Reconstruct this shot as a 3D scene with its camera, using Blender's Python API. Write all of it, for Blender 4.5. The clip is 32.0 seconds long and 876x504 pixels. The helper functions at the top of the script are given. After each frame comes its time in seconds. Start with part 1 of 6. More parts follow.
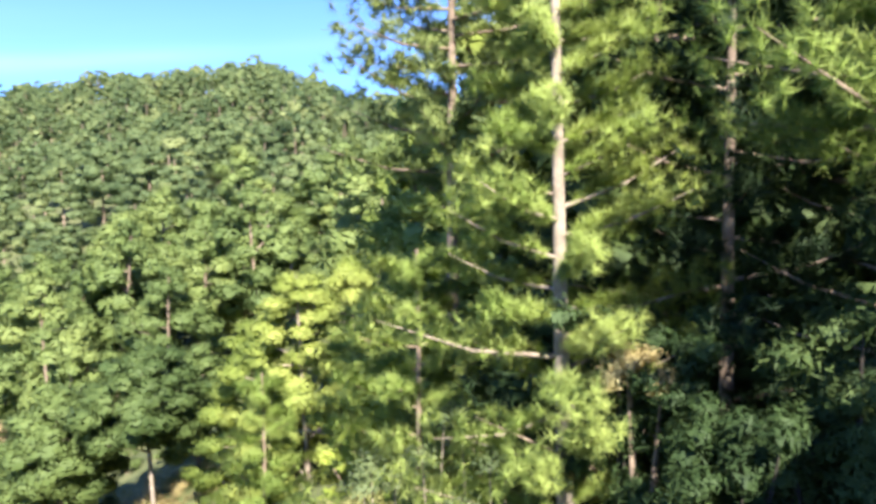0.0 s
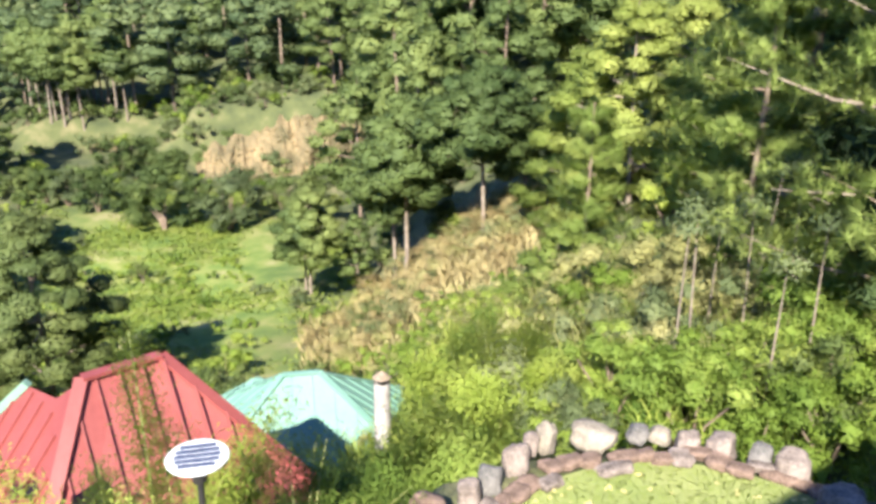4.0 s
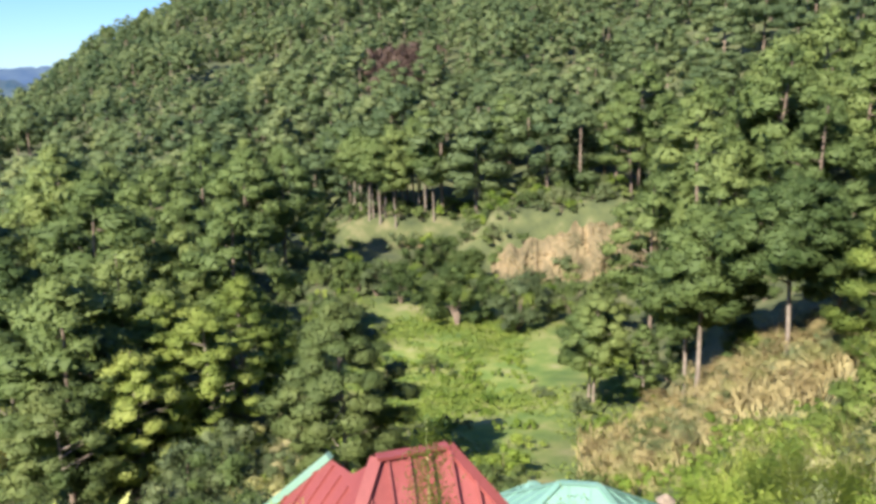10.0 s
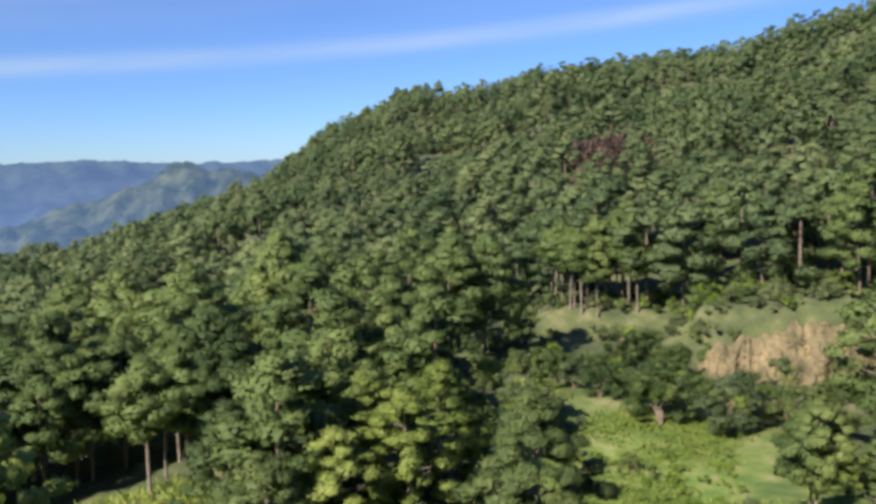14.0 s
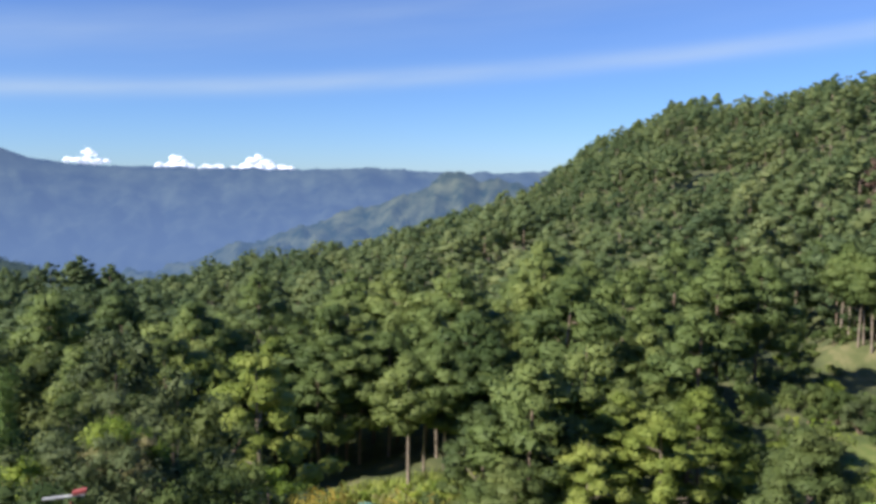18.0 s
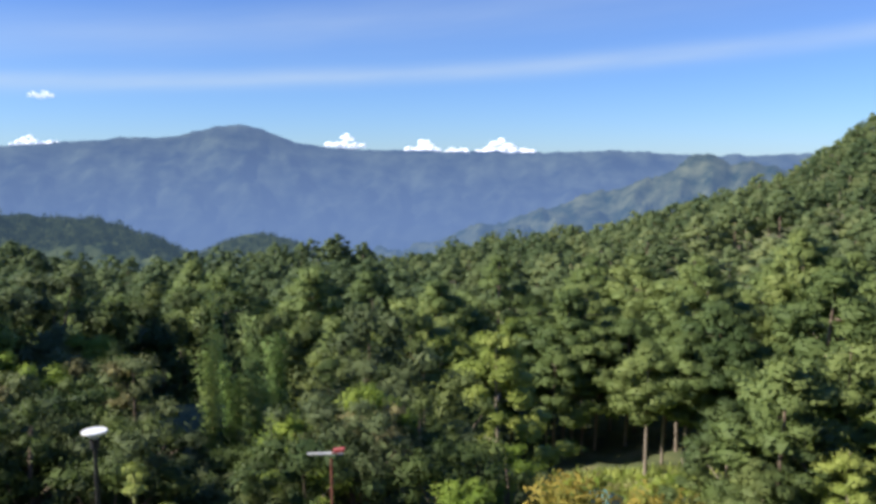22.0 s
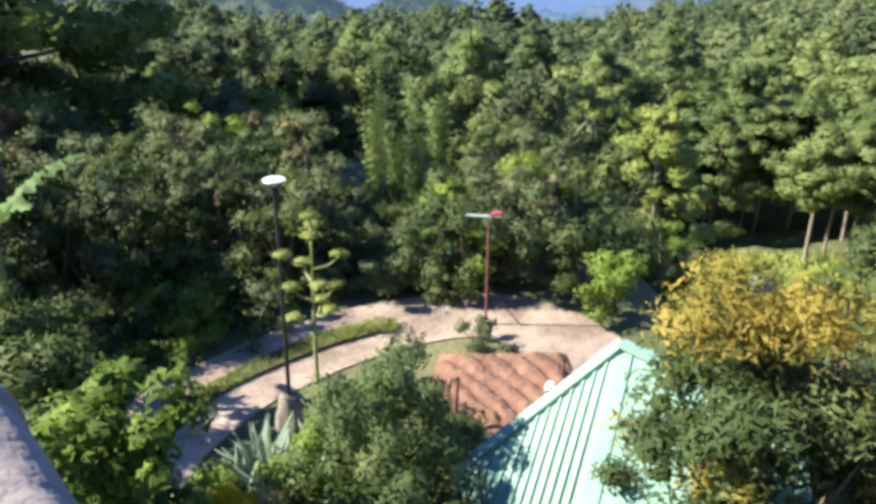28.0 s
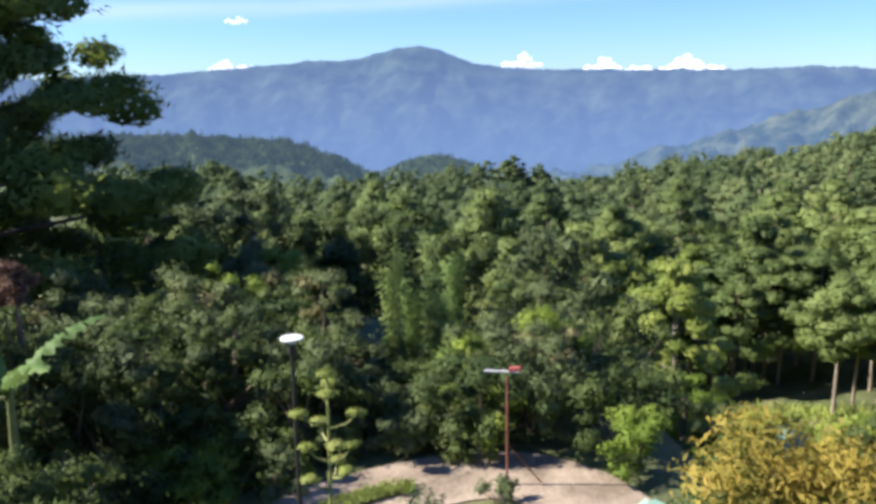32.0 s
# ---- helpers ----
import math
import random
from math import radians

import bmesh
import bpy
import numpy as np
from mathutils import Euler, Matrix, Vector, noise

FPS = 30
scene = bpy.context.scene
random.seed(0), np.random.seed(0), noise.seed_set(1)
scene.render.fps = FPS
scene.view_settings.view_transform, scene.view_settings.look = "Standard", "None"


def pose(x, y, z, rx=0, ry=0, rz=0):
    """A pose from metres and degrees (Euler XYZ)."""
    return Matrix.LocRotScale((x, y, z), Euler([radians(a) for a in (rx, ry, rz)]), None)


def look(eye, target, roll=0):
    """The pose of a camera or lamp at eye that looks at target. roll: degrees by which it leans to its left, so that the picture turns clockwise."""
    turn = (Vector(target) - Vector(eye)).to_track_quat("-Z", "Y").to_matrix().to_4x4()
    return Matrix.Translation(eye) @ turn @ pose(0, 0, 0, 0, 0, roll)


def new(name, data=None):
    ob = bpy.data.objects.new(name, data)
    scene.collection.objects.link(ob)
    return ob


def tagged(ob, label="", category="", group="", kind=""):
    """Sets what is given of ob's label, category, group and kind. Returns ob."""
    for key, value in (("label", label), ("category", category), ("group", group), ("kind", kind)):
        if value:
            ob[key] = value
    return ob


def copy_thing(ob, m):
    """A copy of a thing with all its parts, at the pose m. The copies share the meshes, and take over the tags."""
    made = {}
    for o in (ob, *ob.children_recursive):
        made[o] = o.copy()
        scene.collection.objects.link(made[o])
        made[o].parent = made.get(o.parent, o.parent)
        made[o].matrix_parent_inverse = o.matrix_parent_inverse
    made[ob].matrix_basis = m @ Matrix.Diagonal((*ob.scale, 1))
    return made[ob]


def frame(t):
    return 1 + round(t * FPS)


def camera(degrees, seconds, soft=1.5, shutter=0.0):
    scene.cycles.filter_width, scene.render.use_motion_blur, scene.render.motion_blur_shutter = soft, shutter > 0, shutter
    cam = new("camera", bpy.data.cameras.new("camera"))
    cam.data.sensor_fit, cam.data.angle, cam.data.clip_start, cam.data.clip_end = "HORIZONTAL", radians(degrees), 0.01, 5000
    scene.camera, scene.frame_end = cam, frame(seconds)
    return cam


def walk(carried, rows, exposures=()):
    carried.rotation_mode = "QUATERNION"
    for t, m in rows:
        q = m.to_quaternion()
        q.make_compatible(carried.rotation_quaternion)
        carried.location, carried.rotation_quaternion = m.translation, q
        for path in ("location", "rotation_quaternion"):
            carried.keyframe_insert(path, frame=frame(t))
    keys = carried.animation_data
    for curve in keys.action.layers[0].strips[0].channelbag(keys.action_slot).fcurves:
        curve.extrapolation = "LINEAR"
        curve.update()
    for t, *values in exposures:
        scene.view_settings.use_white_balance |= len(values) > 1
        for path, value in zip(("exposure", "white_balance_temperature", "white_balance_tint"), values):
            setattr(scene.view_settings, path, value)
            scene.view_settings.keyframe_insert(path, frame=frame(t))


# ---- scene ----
cam = camera(56.08, 32.0, soft=3.6)
ARM, EYE = 0.36, 8.0
# seconds, yaw, pitch, roll
ROWS = [
    (0.0, -0.25, -1.78, 1.20), (0.5, 2.29, -5.21, 0.30), (1.0, 6.32, -9.00, -0.10),
    (1.5, 9.08, -11.13, -0.30), (2.0, 11.54, -12.58, -0.69), (2.5, 14.40, -13.78, -0.48),
    (3.0, 17.71, -15.27, -0.67), (3.5, 20.39, -17.75, -0.63), (4.0, 22.63, -20.24, -0.38),
    (4.5, 24.66, -22.32, -0.47), (6.5, 34.74, -22.05, -0.73), (7.0, 36.92, -20.53, 0.07),
    (7.5, 38.57, -19.29, 0.49), (8.0, 39.44, -18.05, 0.82), (8.5, 40.17, -16.90, 0.80),
    (9.0, 40.95, -15.67, 0.63), (9.5, 41.64, -14.17, 0.68), (10.0, 42.78, -12.77, 1.16),
    (10.5, 44.05, -11.59, 1.39), (11.0, 45.63, -9.96, 1.47), (11.5, 46.96, -8.45, 1.38),
    (12.0, 48.57, -7.36, 1.20), (12.5, 50.60, -6.71, 1.30), (13.0, 52.73, -6.53, 1.28),
    (13.5, 54.81, -6.45, 1.44), (15.5, 62.66, -5.27, 0.75), (16.0, 64.78, -4.90, 0.38),
    (16.5, 67.08, -4.68, 0.01), (17.0, 69.61, -4.76, 0.29), (17.5, 73.01, -5.07, 0.36),
    (18.0, 75.14, -5.16, -0.10), (18.5, 76.68, -5.31, -0.51), (19.0, 78.50, -5.47, -0.21),
    (19.5, 80.79, -5.48, 0.03), (20.0, 83.22, -5.20, -0.04), (20.5, 85.66, -5.09, 0.03),
    (21.0, 87.78, -5.19, 0.10), (21.5, 89.67, -5.43, -0.10), (22.0, 91.76, -6.34, 0.02),
    (22.5, 93.52, -8.39, 0.30), (23.0, 94.50, -10.17, -0.00), (23.5, 95.23, -11.61, -0.36),
    (24.0, 95.83, -13.32, -0.47), (24.5, 96.01, -15.00, -0.39), (25.0, 96.21, -16.55, -0.11),
    (25.5, 96.67, -18.29, 0.02), (27.5, 100.93, -22.63, -0.44), (28.0, 103.06, -22.50, -0.46),
    (28.5, 105.00, -21.41, -0.53), (29.0, 105.91, -19.09, -0.59), (29.5, 105.57, -17.21, -0.63),
    (30.0, 104.84, -16.21, -0.39), (30.5, 104.41, -15.31, -0.02), (31.0, 104.17, -14.29, 0.20),
    (31.5, 103.95, -13.11, 0.37), (32.0, 103.89, -11.68, 0.77),
]
walk(cam, [(t, pose(-ARM * math.sin(radians(yaw)), ARM * math.cos(radians(yaw)), EYE, 90 + pitch, roll, yaw)) for t, yaw, pitch, roll in ROWS],
     exposures=[(0, 1.9), (1, 2.0), (2, 2.0), (3, 1.78), (4.0, 1.53), (8.0, 1.42), (10.0, 1.15), (12, 0.93), (13.0, 0.72), (17.0, 0.62), (22.0, 0.67), (25.0, 1.08), (28, 1.48), (30, 1.43), (31, 1.36), (32, 1.12)])

# ---- daylight ----
SUN_AZ, SUN_EL = 192.0, 38.0          # bearing (counter-clockwise from +y) and height of the sun
world = bpy.data.worlds.new("sky")
scene.world = world
world.use_nodes = True
wn, wl = world.node_tree.nodes, world.node_tree.links
bg = wn["Background"]
sky = wn.new("ShaderNodeTexSky")
sky.sky_type, sky.sun_disc = 'NISHITA', False
sky.sun_elevation, sky.sun_rotation = radians(SUN_EL), radians(-SUN_AZ)
sky.altitude, sky.air_density, sky.dust_density, sky.ozone_density = 1200, 1.0, 0.3, 2.5
bg.inputs["Strength"].default_value = 0.076


def wmath(op, a, b=0.0, c=0.0):
    n = wn.new("ShaderNodeMath")
    n.operation = op
    for k, v in enumerate((a, b, c)):
        if isinstance(v, (int, float)):
            n.inputs[k].default_value = v
        else:
            wl.new(v, n.inputs[k])
    return n.outputs[0]


def cirrus():
    """Thin streaks of high cloud, by bearing and height over the horizon."""
    co = wn.new("ShaderNodeTexCoord")
    sp = wn.new("ShaderNodeSeparateXYZ")
    wl.new(co.outputs["Generated"], sp.inputs[0])
    az = wmath('MULTIPLY', wmath('ARCTAN2', wmath('MULTIPLY', sp.outputs[0], -1.0), sp.outputs[1]), 57.296)
    el = wmath('MULTIPLY', wmath('ARCSINE', sp.outputs[2]), 57.296)
    vec = wn.new("ShaderNodeCombineXYZ")
    wl.new(wmath('MULTIPLY', az, 0.05), vec.inputs[0])
    wl.new(wmath('MULTIPLY', wmath('MULTIPLY_ADD', az, 0.085, el), 0.42), vec.inputs[1])
    nz = wn.new("ShaderNodeTexNoise")
    nz.inputs["Scale"].default_value, nz.inputs["Detail"].default_value = 1.3, 4.0
    wl.new(vec.outputs[0], nz.inputs["Vector"])
    total = None
    for mid, slope, bend, wide, gain in ((7.9, -0.07, 0.0003, 0.62, 0.4), (13.2, -0.10, 0.0, 1.6, 0.13), (10.5, -0.05, 0.0, 2.2, 0.09)):
        a0 = wmath('SUBTRACT', az, 60.0)
        line = wmath('ADD', wmath('MULTIPLY_ADD', a0, slope, mid), wmath('MULTIPLY', wmath('MULTIPLY', a0, a0), bend))
        off = wmath('DIVIDE', wmath('SUBTRACT', el, line), wide)
        g = wmath('MULTIPLY', wmath('EXPONENT', wmath('MULTIPLY', wmath('MULTIPLY', off, off), -1.0)), gain)
        total = g if total is None else wmath('ADD', total, g)
    streak = wmath('MULTIPLY', total, wmath('MULTIPLY_ADD', nz.outputs["Fac"], 1.6, 0.05))
    fade = wn.new("ShaderNodeMapRange")
    for k, v in (("From Min", 12.0), ("From Max", 42.0), ("To Min", 0.15), ("To Max", 1.0)):
        fade.inputs[k].default_value = v
    wl.new(az, fade.inputs["Value"])
    streak = wmath('MULTIPLY', streak, fade.outputs[0])
    hz = wn.new("ShaderNodeMapRange")
    for k, v in (("From Min", 0.0), ("From Max", 22.0)):
        hz.inputs[k].default_value = v
    wl.new(el, hz.inputs["Value"])
    tint = wn.new("ShaderNodeValToRGB")
    for e, (p, c) in zip(tint.color_ramp.elements, ((0.0, (0.6, 0.83, 1.28, 1)), (1.0, (0.56, 0.78, 1.3, 1)))):
        e.position, e.color = p, c
    wl.new(hz.outputs[0], tint.inputs[0])
    mul = wn.new("ShaderNodeMix")
    mul.data_type, mul.blend_type = 'RGBA', 'MULTIPLY'
    mul.inputs[0].default_value = 1.0
    wl.new(sky.outputs[0], mul.inputs[6])
    wl.new(tint.outputs[0], mul.inputs[7])
    mx = wn.new("ShaderNodeMix")
    mx.data_type = 'RGBA'
    mx.clamp_factor = True
    wl.new(wmath('MINIMUM', streak, 0.8), mx.inputs[0])
    wl.new(mul.outputs[2], mx.inputs[6])
    mx.inputs[7].default_value = (5.4, 6.4, 7.4, 1)
    wl.new(mx.outputs[2], bg.inputs["Color"])


cirrus()

sun = new("sun", bpy.data.lights.new("sun", 'SUN'))
sun.data.energy, sun.data.angle, sun.data.color = 5.0, radians(0.55), (1.0, 0.95, 0.86)
a_, e_ = radians(SUN_AZ), radians(SUN_EL)
sun.matrix_world = look((-60 * math.sin(a_), 60 * math.cos(a_), 90), (0, 0, 90 - 60 * math.tan(e_)))

# ---- helpers of the place ----
rng = np.random.default_rng(11)


def at(az, d, z=0.0):
    """A place by its bearing, its distance on the plan and its height."""
    return Vector((-d * math.sin(radians(az)), d * math.cos(radians(az)), z))


def part(name, bm, material, parent=None, label="", smooth=False):
    me = bm
    if not isinstance(bm, bpy.types.Mesh):
        me = bpy.data.meshes.new(name)
        bm.to_mesh(me)
        bm.free()
    if smooth:
        me.polygons.foreach_set("use_smooth", [True] * len(me.polygons))
    me.materials.append(material)
    ob = new(name, me)
    if parent is not None:
        ob.parent = parent
    if label:
        tagged(ob, label)
    return ob


def thing(name, label, category, where=(0, 0, 0), turn=0.0, group="", scale=1.0):
    ob = new(name)
    ob.empty_display_size = 0.2
    ob.matrix_basis = Matrix.LocRotScale(Vector(where), Euler((0, 0, radians(turn))), (scale,) * 3)
    return tagged(ob, label, category, group)


def mesh_of(name, verts, faces):
    """A mesh from arrays; faces all have the same number of corners."""
    verts, faces = np.asarray(verts, dtype=np.float32), np.asarray(faces, dtype=np.int32)
    me = bpy.data.meshes.new(name)
    k = faces.shape[1]
    me.vertices.add(len(verts))
    me.vertices.foreach_set("co", verts.ravel())
    me.loops.add(faces.size)
    me.loops.foreach_set("vertex_index", faces.ravel())
    me.polygons.add(len(faces))
    me.polygons.foreach_set("loop_start", np.arange(0, faces.size, k, dtype=np.int32))
    me.update(calc_edges=True)
    return me


def unit(v):
    return v / np.maximum(np.linalg.norm(v, axis=1, keepdims=True), 1e-6)


def leaves(c, n, length, width, r, soft=None):
    """Pointed leaves at the places c that face n, as triangles; each row is a corner and the way it is shaded."""
    m = len(c)
    n = unit(n)
    a = unit(np.cross(n, unit(r.normal(size=(m, 3)))))
    b = np.cross(n, a)
    ln = length * r.uniform(0.7, 1.3, (m, 1))
    wd = width * r.uniform(0.7, 1.3, (m, 1))
    v = np.stack([c + a * ln * 0.6, c - a * ln * 0.4 + b * wd * 0.5, c - a * ln * 0.4 - b * wd * 0.5], 1)
    return np.concatenate([v.reshape(-1, 3), np.repeat(unit(n if soft is None else soft), 3, 0)], 1)


def soup(name, v):
    me = mesh_of(name, v[:, :3], np.arange(len(v)).reshape(-1, 3))
    if v.shape[1] == 6:
        me.attributes.new("custom_normal", 'FLOAT_VECTOR', 'POINT').data.foreach_set("vector", np.ascontiguousarray(v[:, 3:], dtype=np.float32).ravel())
    return me


def ball_triangles(level):
    bm = bmesh.new()
    bmesh.ops.create_icosphere(bm, subdivisions=level, radius=1)
    tri = np.array([[tuple(v.co) for v in f.verts] for f in bm.faces])
    bm.free()
    return tri


BALLS = {k: ball_triangles(k) for k in (1, 2, 3)}


def core(c, rad, flat, r, level=1):
    """The dense heart of a clump: ragged overlapping sprays that close it."""
    t = BALLS[level]
    m = len(t)
    mid = t.mean(1, keepdims=True)
    v = mid + (t - mid) * r.uniform(0.9, 1.45, (m, 1, 1)) + r.normal(size=t.shape) * (0.16, 0.11, 0.07)[level - 1]
    v = v * r.uniform(0.72, 1.2, (m, 1, 1))
    n = unit(mid[:, 0] * np.array([1, 1, 1.2]) + r.normal(size=(m, 3)) * 0.3)
    return np.concatenate([np.asarray(c) + v.reshape(-1, 3) * rad * np.array([1, 1, flat]), np.repeat(n, 3, 0)], 1)


def sprays(c, d, length, width, r, soft):
    """Narrow brushes at the places c that stick out along d."""
    m = len(c)
    a = unit(d * 0.75 + r.normal(size=(m, 3)) * 0.55 + np.array([0, 0, 0.25]))
    b = unit(np.cross(a, r.normal(size=(m, 3))))
    b = np.where((np.sum(np.cross(a, b) * soft, 1) < 0)[:, None], -b, b)
    ln = length * r.uniform(0.6, 1.3, (m, 1))
    wd = width * r.uniform(0.7, 1.3, (m, 1))
    v = np.stack([c + a * ln * 0.75, c - a * ln * 0.25 + b * wd * 0.5, c - a * ln * 0.25 - b * wd * 0.5], 1)
    return np.concatenate([v.reshape(-1, 3), np.repeat(unit(soft), 3, 0)], 1)


def puff(c, rad, count, size, r, flat=0.65, up=0.5, aspect=0.6, loose=0.24, heart=0.0, level=1, brush=0.0):
    """A clump of foliage: leaves on and in an uneven flattened ball, over a dense heart where there is one."""
    d = unit(r.normal(size=(count, 3)))
    d[:, 2] = np.where(d[:, 2] < -0.3, -d[:, 2], d[:, 2])
    rr = rad * r.uniform(0.85 - 0.6 * loose, 1.05 + 0.3 * loose, (count, 1))
    p = np.asarray(c) + d * rr * np.array([1, 1, flat])
    n = d + r.normal(size=(count, 3)) * loose + np.array([0, 0, up * 0.6])
    soft = d * np.array([1, 1, 1.2]) + unit(n) * 0.35 + np.array([0, 0, 0.15])
    k = int(count * brush)
    out = []
    if k:
        out.append(sprays(p[:k], d[:k], size * 1.25, size * aspect * 0.7, r, soft[:k]))
    if k < count:
        out.append(leaves(p[k:], n[k:], size, size * aspect, r, soft[k:]))
    if heart:
        out.append(core(c, rad * heart, flat, r, level))
    return np.concatenate(out)


def tube(points, radii, sides=7):
    """A tapered, bent round bar through the points."""
    pts = [Vector(p) for p in points]
    vs, fs = [], []
    for i, p in enumerate(pts):
        t = (pts[min(i + 1, len(pts) - 1)] - pts[max(i - 1, 0)]).normalized()
        s = t.cross(Vector((0.13, 0.97, 0.2))).normalized()
        q = t.cross(s)
        for k in range(sides):
            w = 2 * math.pi * k / sides
            vs.append(p + (s * math.cos(w) + q * math.sin(w)) * radii[i])
    for i in range(len(pts) - 1):
        for k in range(sides):
            a, b = i * sides + k, i * sides + (k + 1) % sides
            fs.append((a, b, b + sides, a + sides))
    return vs, fs


def tubes(name, bars, sides=7):
    vs, fs = [], []
    for pts, rad in bars:
        v, f = tube(pts, rad, sides)
        fs += [tuple(i + len(vs) for i in q) for q in f]
        vs += v
    return mesh_of(name, [tuple(v) for v in vs], fs)


# ---- materials ----
def material(name, rough=0.7, metal=0.0):
    m = bpy.data.materials.new(name)
    m.use_nodes = True
    b = m.node_tree.nodes["Principled BSDF"]
    b.inputs["Roughness"].default_value, b.inputs["Metallic"].default_value = rough, metal
    return m, m.node_tree.nodes, m.node_tree.links, b


def ramp(nodes, stops):
    r = nodes.new("ShaderNodeValToRGB")
    while len(r.color_ramp.elements) < len(stops):
        r.color_ramp.elements.new(0.5)
    for e, (p, c) in zip(r.color_ramp.elements, stops):
        e.position, e.color = p, (*c, 1)
    return r


def noise_node(nodes, links, scale, detail=4, coords="world", rough=0.55):
    n = nodes.new("ShaderNodeTexNoise")
    n.inputs["Scale"].default_value, n.inputs["Detail"].default_value, n.inputs["Roughness"].default_value = scale, detail, rough
    if coords == "world":
        links.new(nodes.new("ShaderNodeNewGeometry").outputs["Position"], n.inputs["Vector"])
    else:
        links.new(nodes.new("ShaderNodeTexCoord").outputs["Object"], n.inputs["Vector"])
    return n


def surface(name, dark, light, scale=3.0, fine=25.0, rough=0.8, bump=0.3, metal=0.0, coords="object", spread=0.25):
    """A weathered surface: broad stains and fine grain between two colours."""
    m, ns, ls, b = material(name, rough, metal)
    n1, n2 = noise_node(ns, ls, scale, 4, coords), noise_node(ns, ls, fine, 3, coords)
    mix = ns.new("ShaderNodeMath")
    mix.operation = 'ADD'
    half = ns.new("ShaderNodeMath")
    half.operation = 'MULTIPLY'
    half.inputs[1].default_value = 0.45
    ls.new(n2.outputs["Fac"], half.inputs[0])
    ls.new(n1.outputs["Fac"], mix.inputs[0])
    ls.new(half.outputs[0], mix.inputs[1])
    r = ramp(ns, [(0.72 - spread, dark), (0.72 + spread, light)])
    ls.new(mix.outputs[0], r.inputs[0])
    ls.new(r.outputs[0], b.inputs["Base Color"])
    bp = ns.new("ShaderNodeBump")
    bp.inputs["Strength"].default_value, bp.inputs["Distance"].default_value = bump, 0.02
    ls.new(n2.outputs["Fac"], bp.inputs["Height"])
    ls.new(bp.outputs[0], b.inputs["Normal"])
    return m


def foliage(name, dark, mid, light, scale=0.25, glow=0.3, tone=False):
    """Leaves: colour drifts from tree to tree and from leaf to leaf, and light shines through."""
    m, ns, ls, b = material(name, 0.65)
    n = noise_node(ns, ls, scale, 2)
    geo, info = ns.new("ShaderNodeNewGeometry"), ns.new("ShaderNodeObjectInfo")
    s1, s2, s3 = (ns.new("ShaderNodeMath") for _ in range(3))
    s1.operation = s2.operation = 'MULTIPLY_ADD'
    s3.operation = 'MULTIPLY_ADD'
    ls.new(geo.outputs["Random Per Island"], s1.inputs[0])
    s1.inputs[1].default_value = 0.12
    ls.new(n.outputs["Fac"], s1.inputs[2])
    # tone also carries the darkening of the side-lit stretch of forest
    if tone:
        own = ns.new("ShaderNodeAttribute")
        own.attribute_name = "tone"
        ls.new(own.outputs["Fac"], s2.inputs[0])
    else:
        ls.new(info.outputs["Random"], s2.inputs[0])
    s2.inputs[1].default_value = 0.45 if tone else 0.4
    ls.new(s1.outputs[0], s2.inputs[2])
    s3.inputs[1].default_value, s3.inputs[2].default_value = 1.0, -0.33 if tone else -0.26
    ls.new(s2.outputs[0], s3.inputs[0])
    r = ramp(ns, [(0.15, dark), (0.5, mid), (0.85, light)])
    ls.new(s3.outputs[0], r.inputs[0])
    ls.new(r.outputs[0], b.inputs["Base Color"])
    b.inputs["Specular IOR Level"].default_value = 0.25
    tr = ns.new("ShaderNodeBsdfTranslucent")
    ls.new(r.outputs[0], tr.inputs["Color"])
    mix = ns.new("ShaderNodeMixShader")
    mix.inputs[0].default_value = glow
    ls.new(b.outputs[0], mix.inputs[1])
    ls.new(tr.outputs[0], mix.inputs[2])
    out = mix.outputs[0]
    ls.new(out, ns["Material Output"].inputs["Surface"])
    return m


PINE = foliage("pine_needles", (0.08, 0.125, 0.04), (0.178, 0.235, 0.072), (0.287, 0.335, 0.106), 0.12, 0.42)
# the next two are lit copies of the needles: sunlight put into colour
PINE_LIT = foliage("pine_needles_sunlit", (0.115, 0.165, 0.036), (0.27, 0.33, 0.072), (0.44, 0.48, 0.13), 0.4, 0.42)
PINE_NEAR = foliage("pine_needles_bright", (0.115, 0.175, 0.042), (0.25, 0.335, 0.078), (0.4, 0.465, 0.135), 0.5, 0.45)
# near-black copy of the needles: deep shade is put into the colour
PINE_SHADED = foliage("pine_needles_shaded", (0.014, 0.03, 0.012), (0.032, 0.058, 0.018), (0.068, 0.1, 0.026), 0.4)
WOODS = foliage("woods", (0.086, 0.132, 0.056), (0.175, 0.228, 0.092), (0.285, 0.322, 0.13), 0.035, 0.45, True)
BROAD = foliage("broad_leaves", (0.055, 0.09, 0.027), (0.12, 0.165, 0.048), (0.22, 0.25, 0.08), 0.4, 0.38)
GREY_LEAF = foliage("grey_green_leaves", (0.08, 0.11, 0.048), (0.16, 0.2, 0.082), (0.28, 0.305, 0.14), 0.5, 0.36)
FRESH = foliage("fresh_leaves", (0.1, 0.17, 0.026), (0.23, 0.32, 0.05), (0.42, 0.48, 0.1), 0.5, 0.42)
BAMBOO = foliage("bamboo_leaves", (0.2, 0.28, 0.04), (0.38, 0.46, 0.08), (0.58, 0.62, 0.16), 0.7, 0.48)
# bamboo leaves darkened to imitate the shade they stand in
BAMBOO_SHADED = foliage("shaded_bamboo_leaves", (0.022, 0.042, 0.015), (0.055, 0.092, 0.028), (0.13, 0.175, 0.055), 0.6)
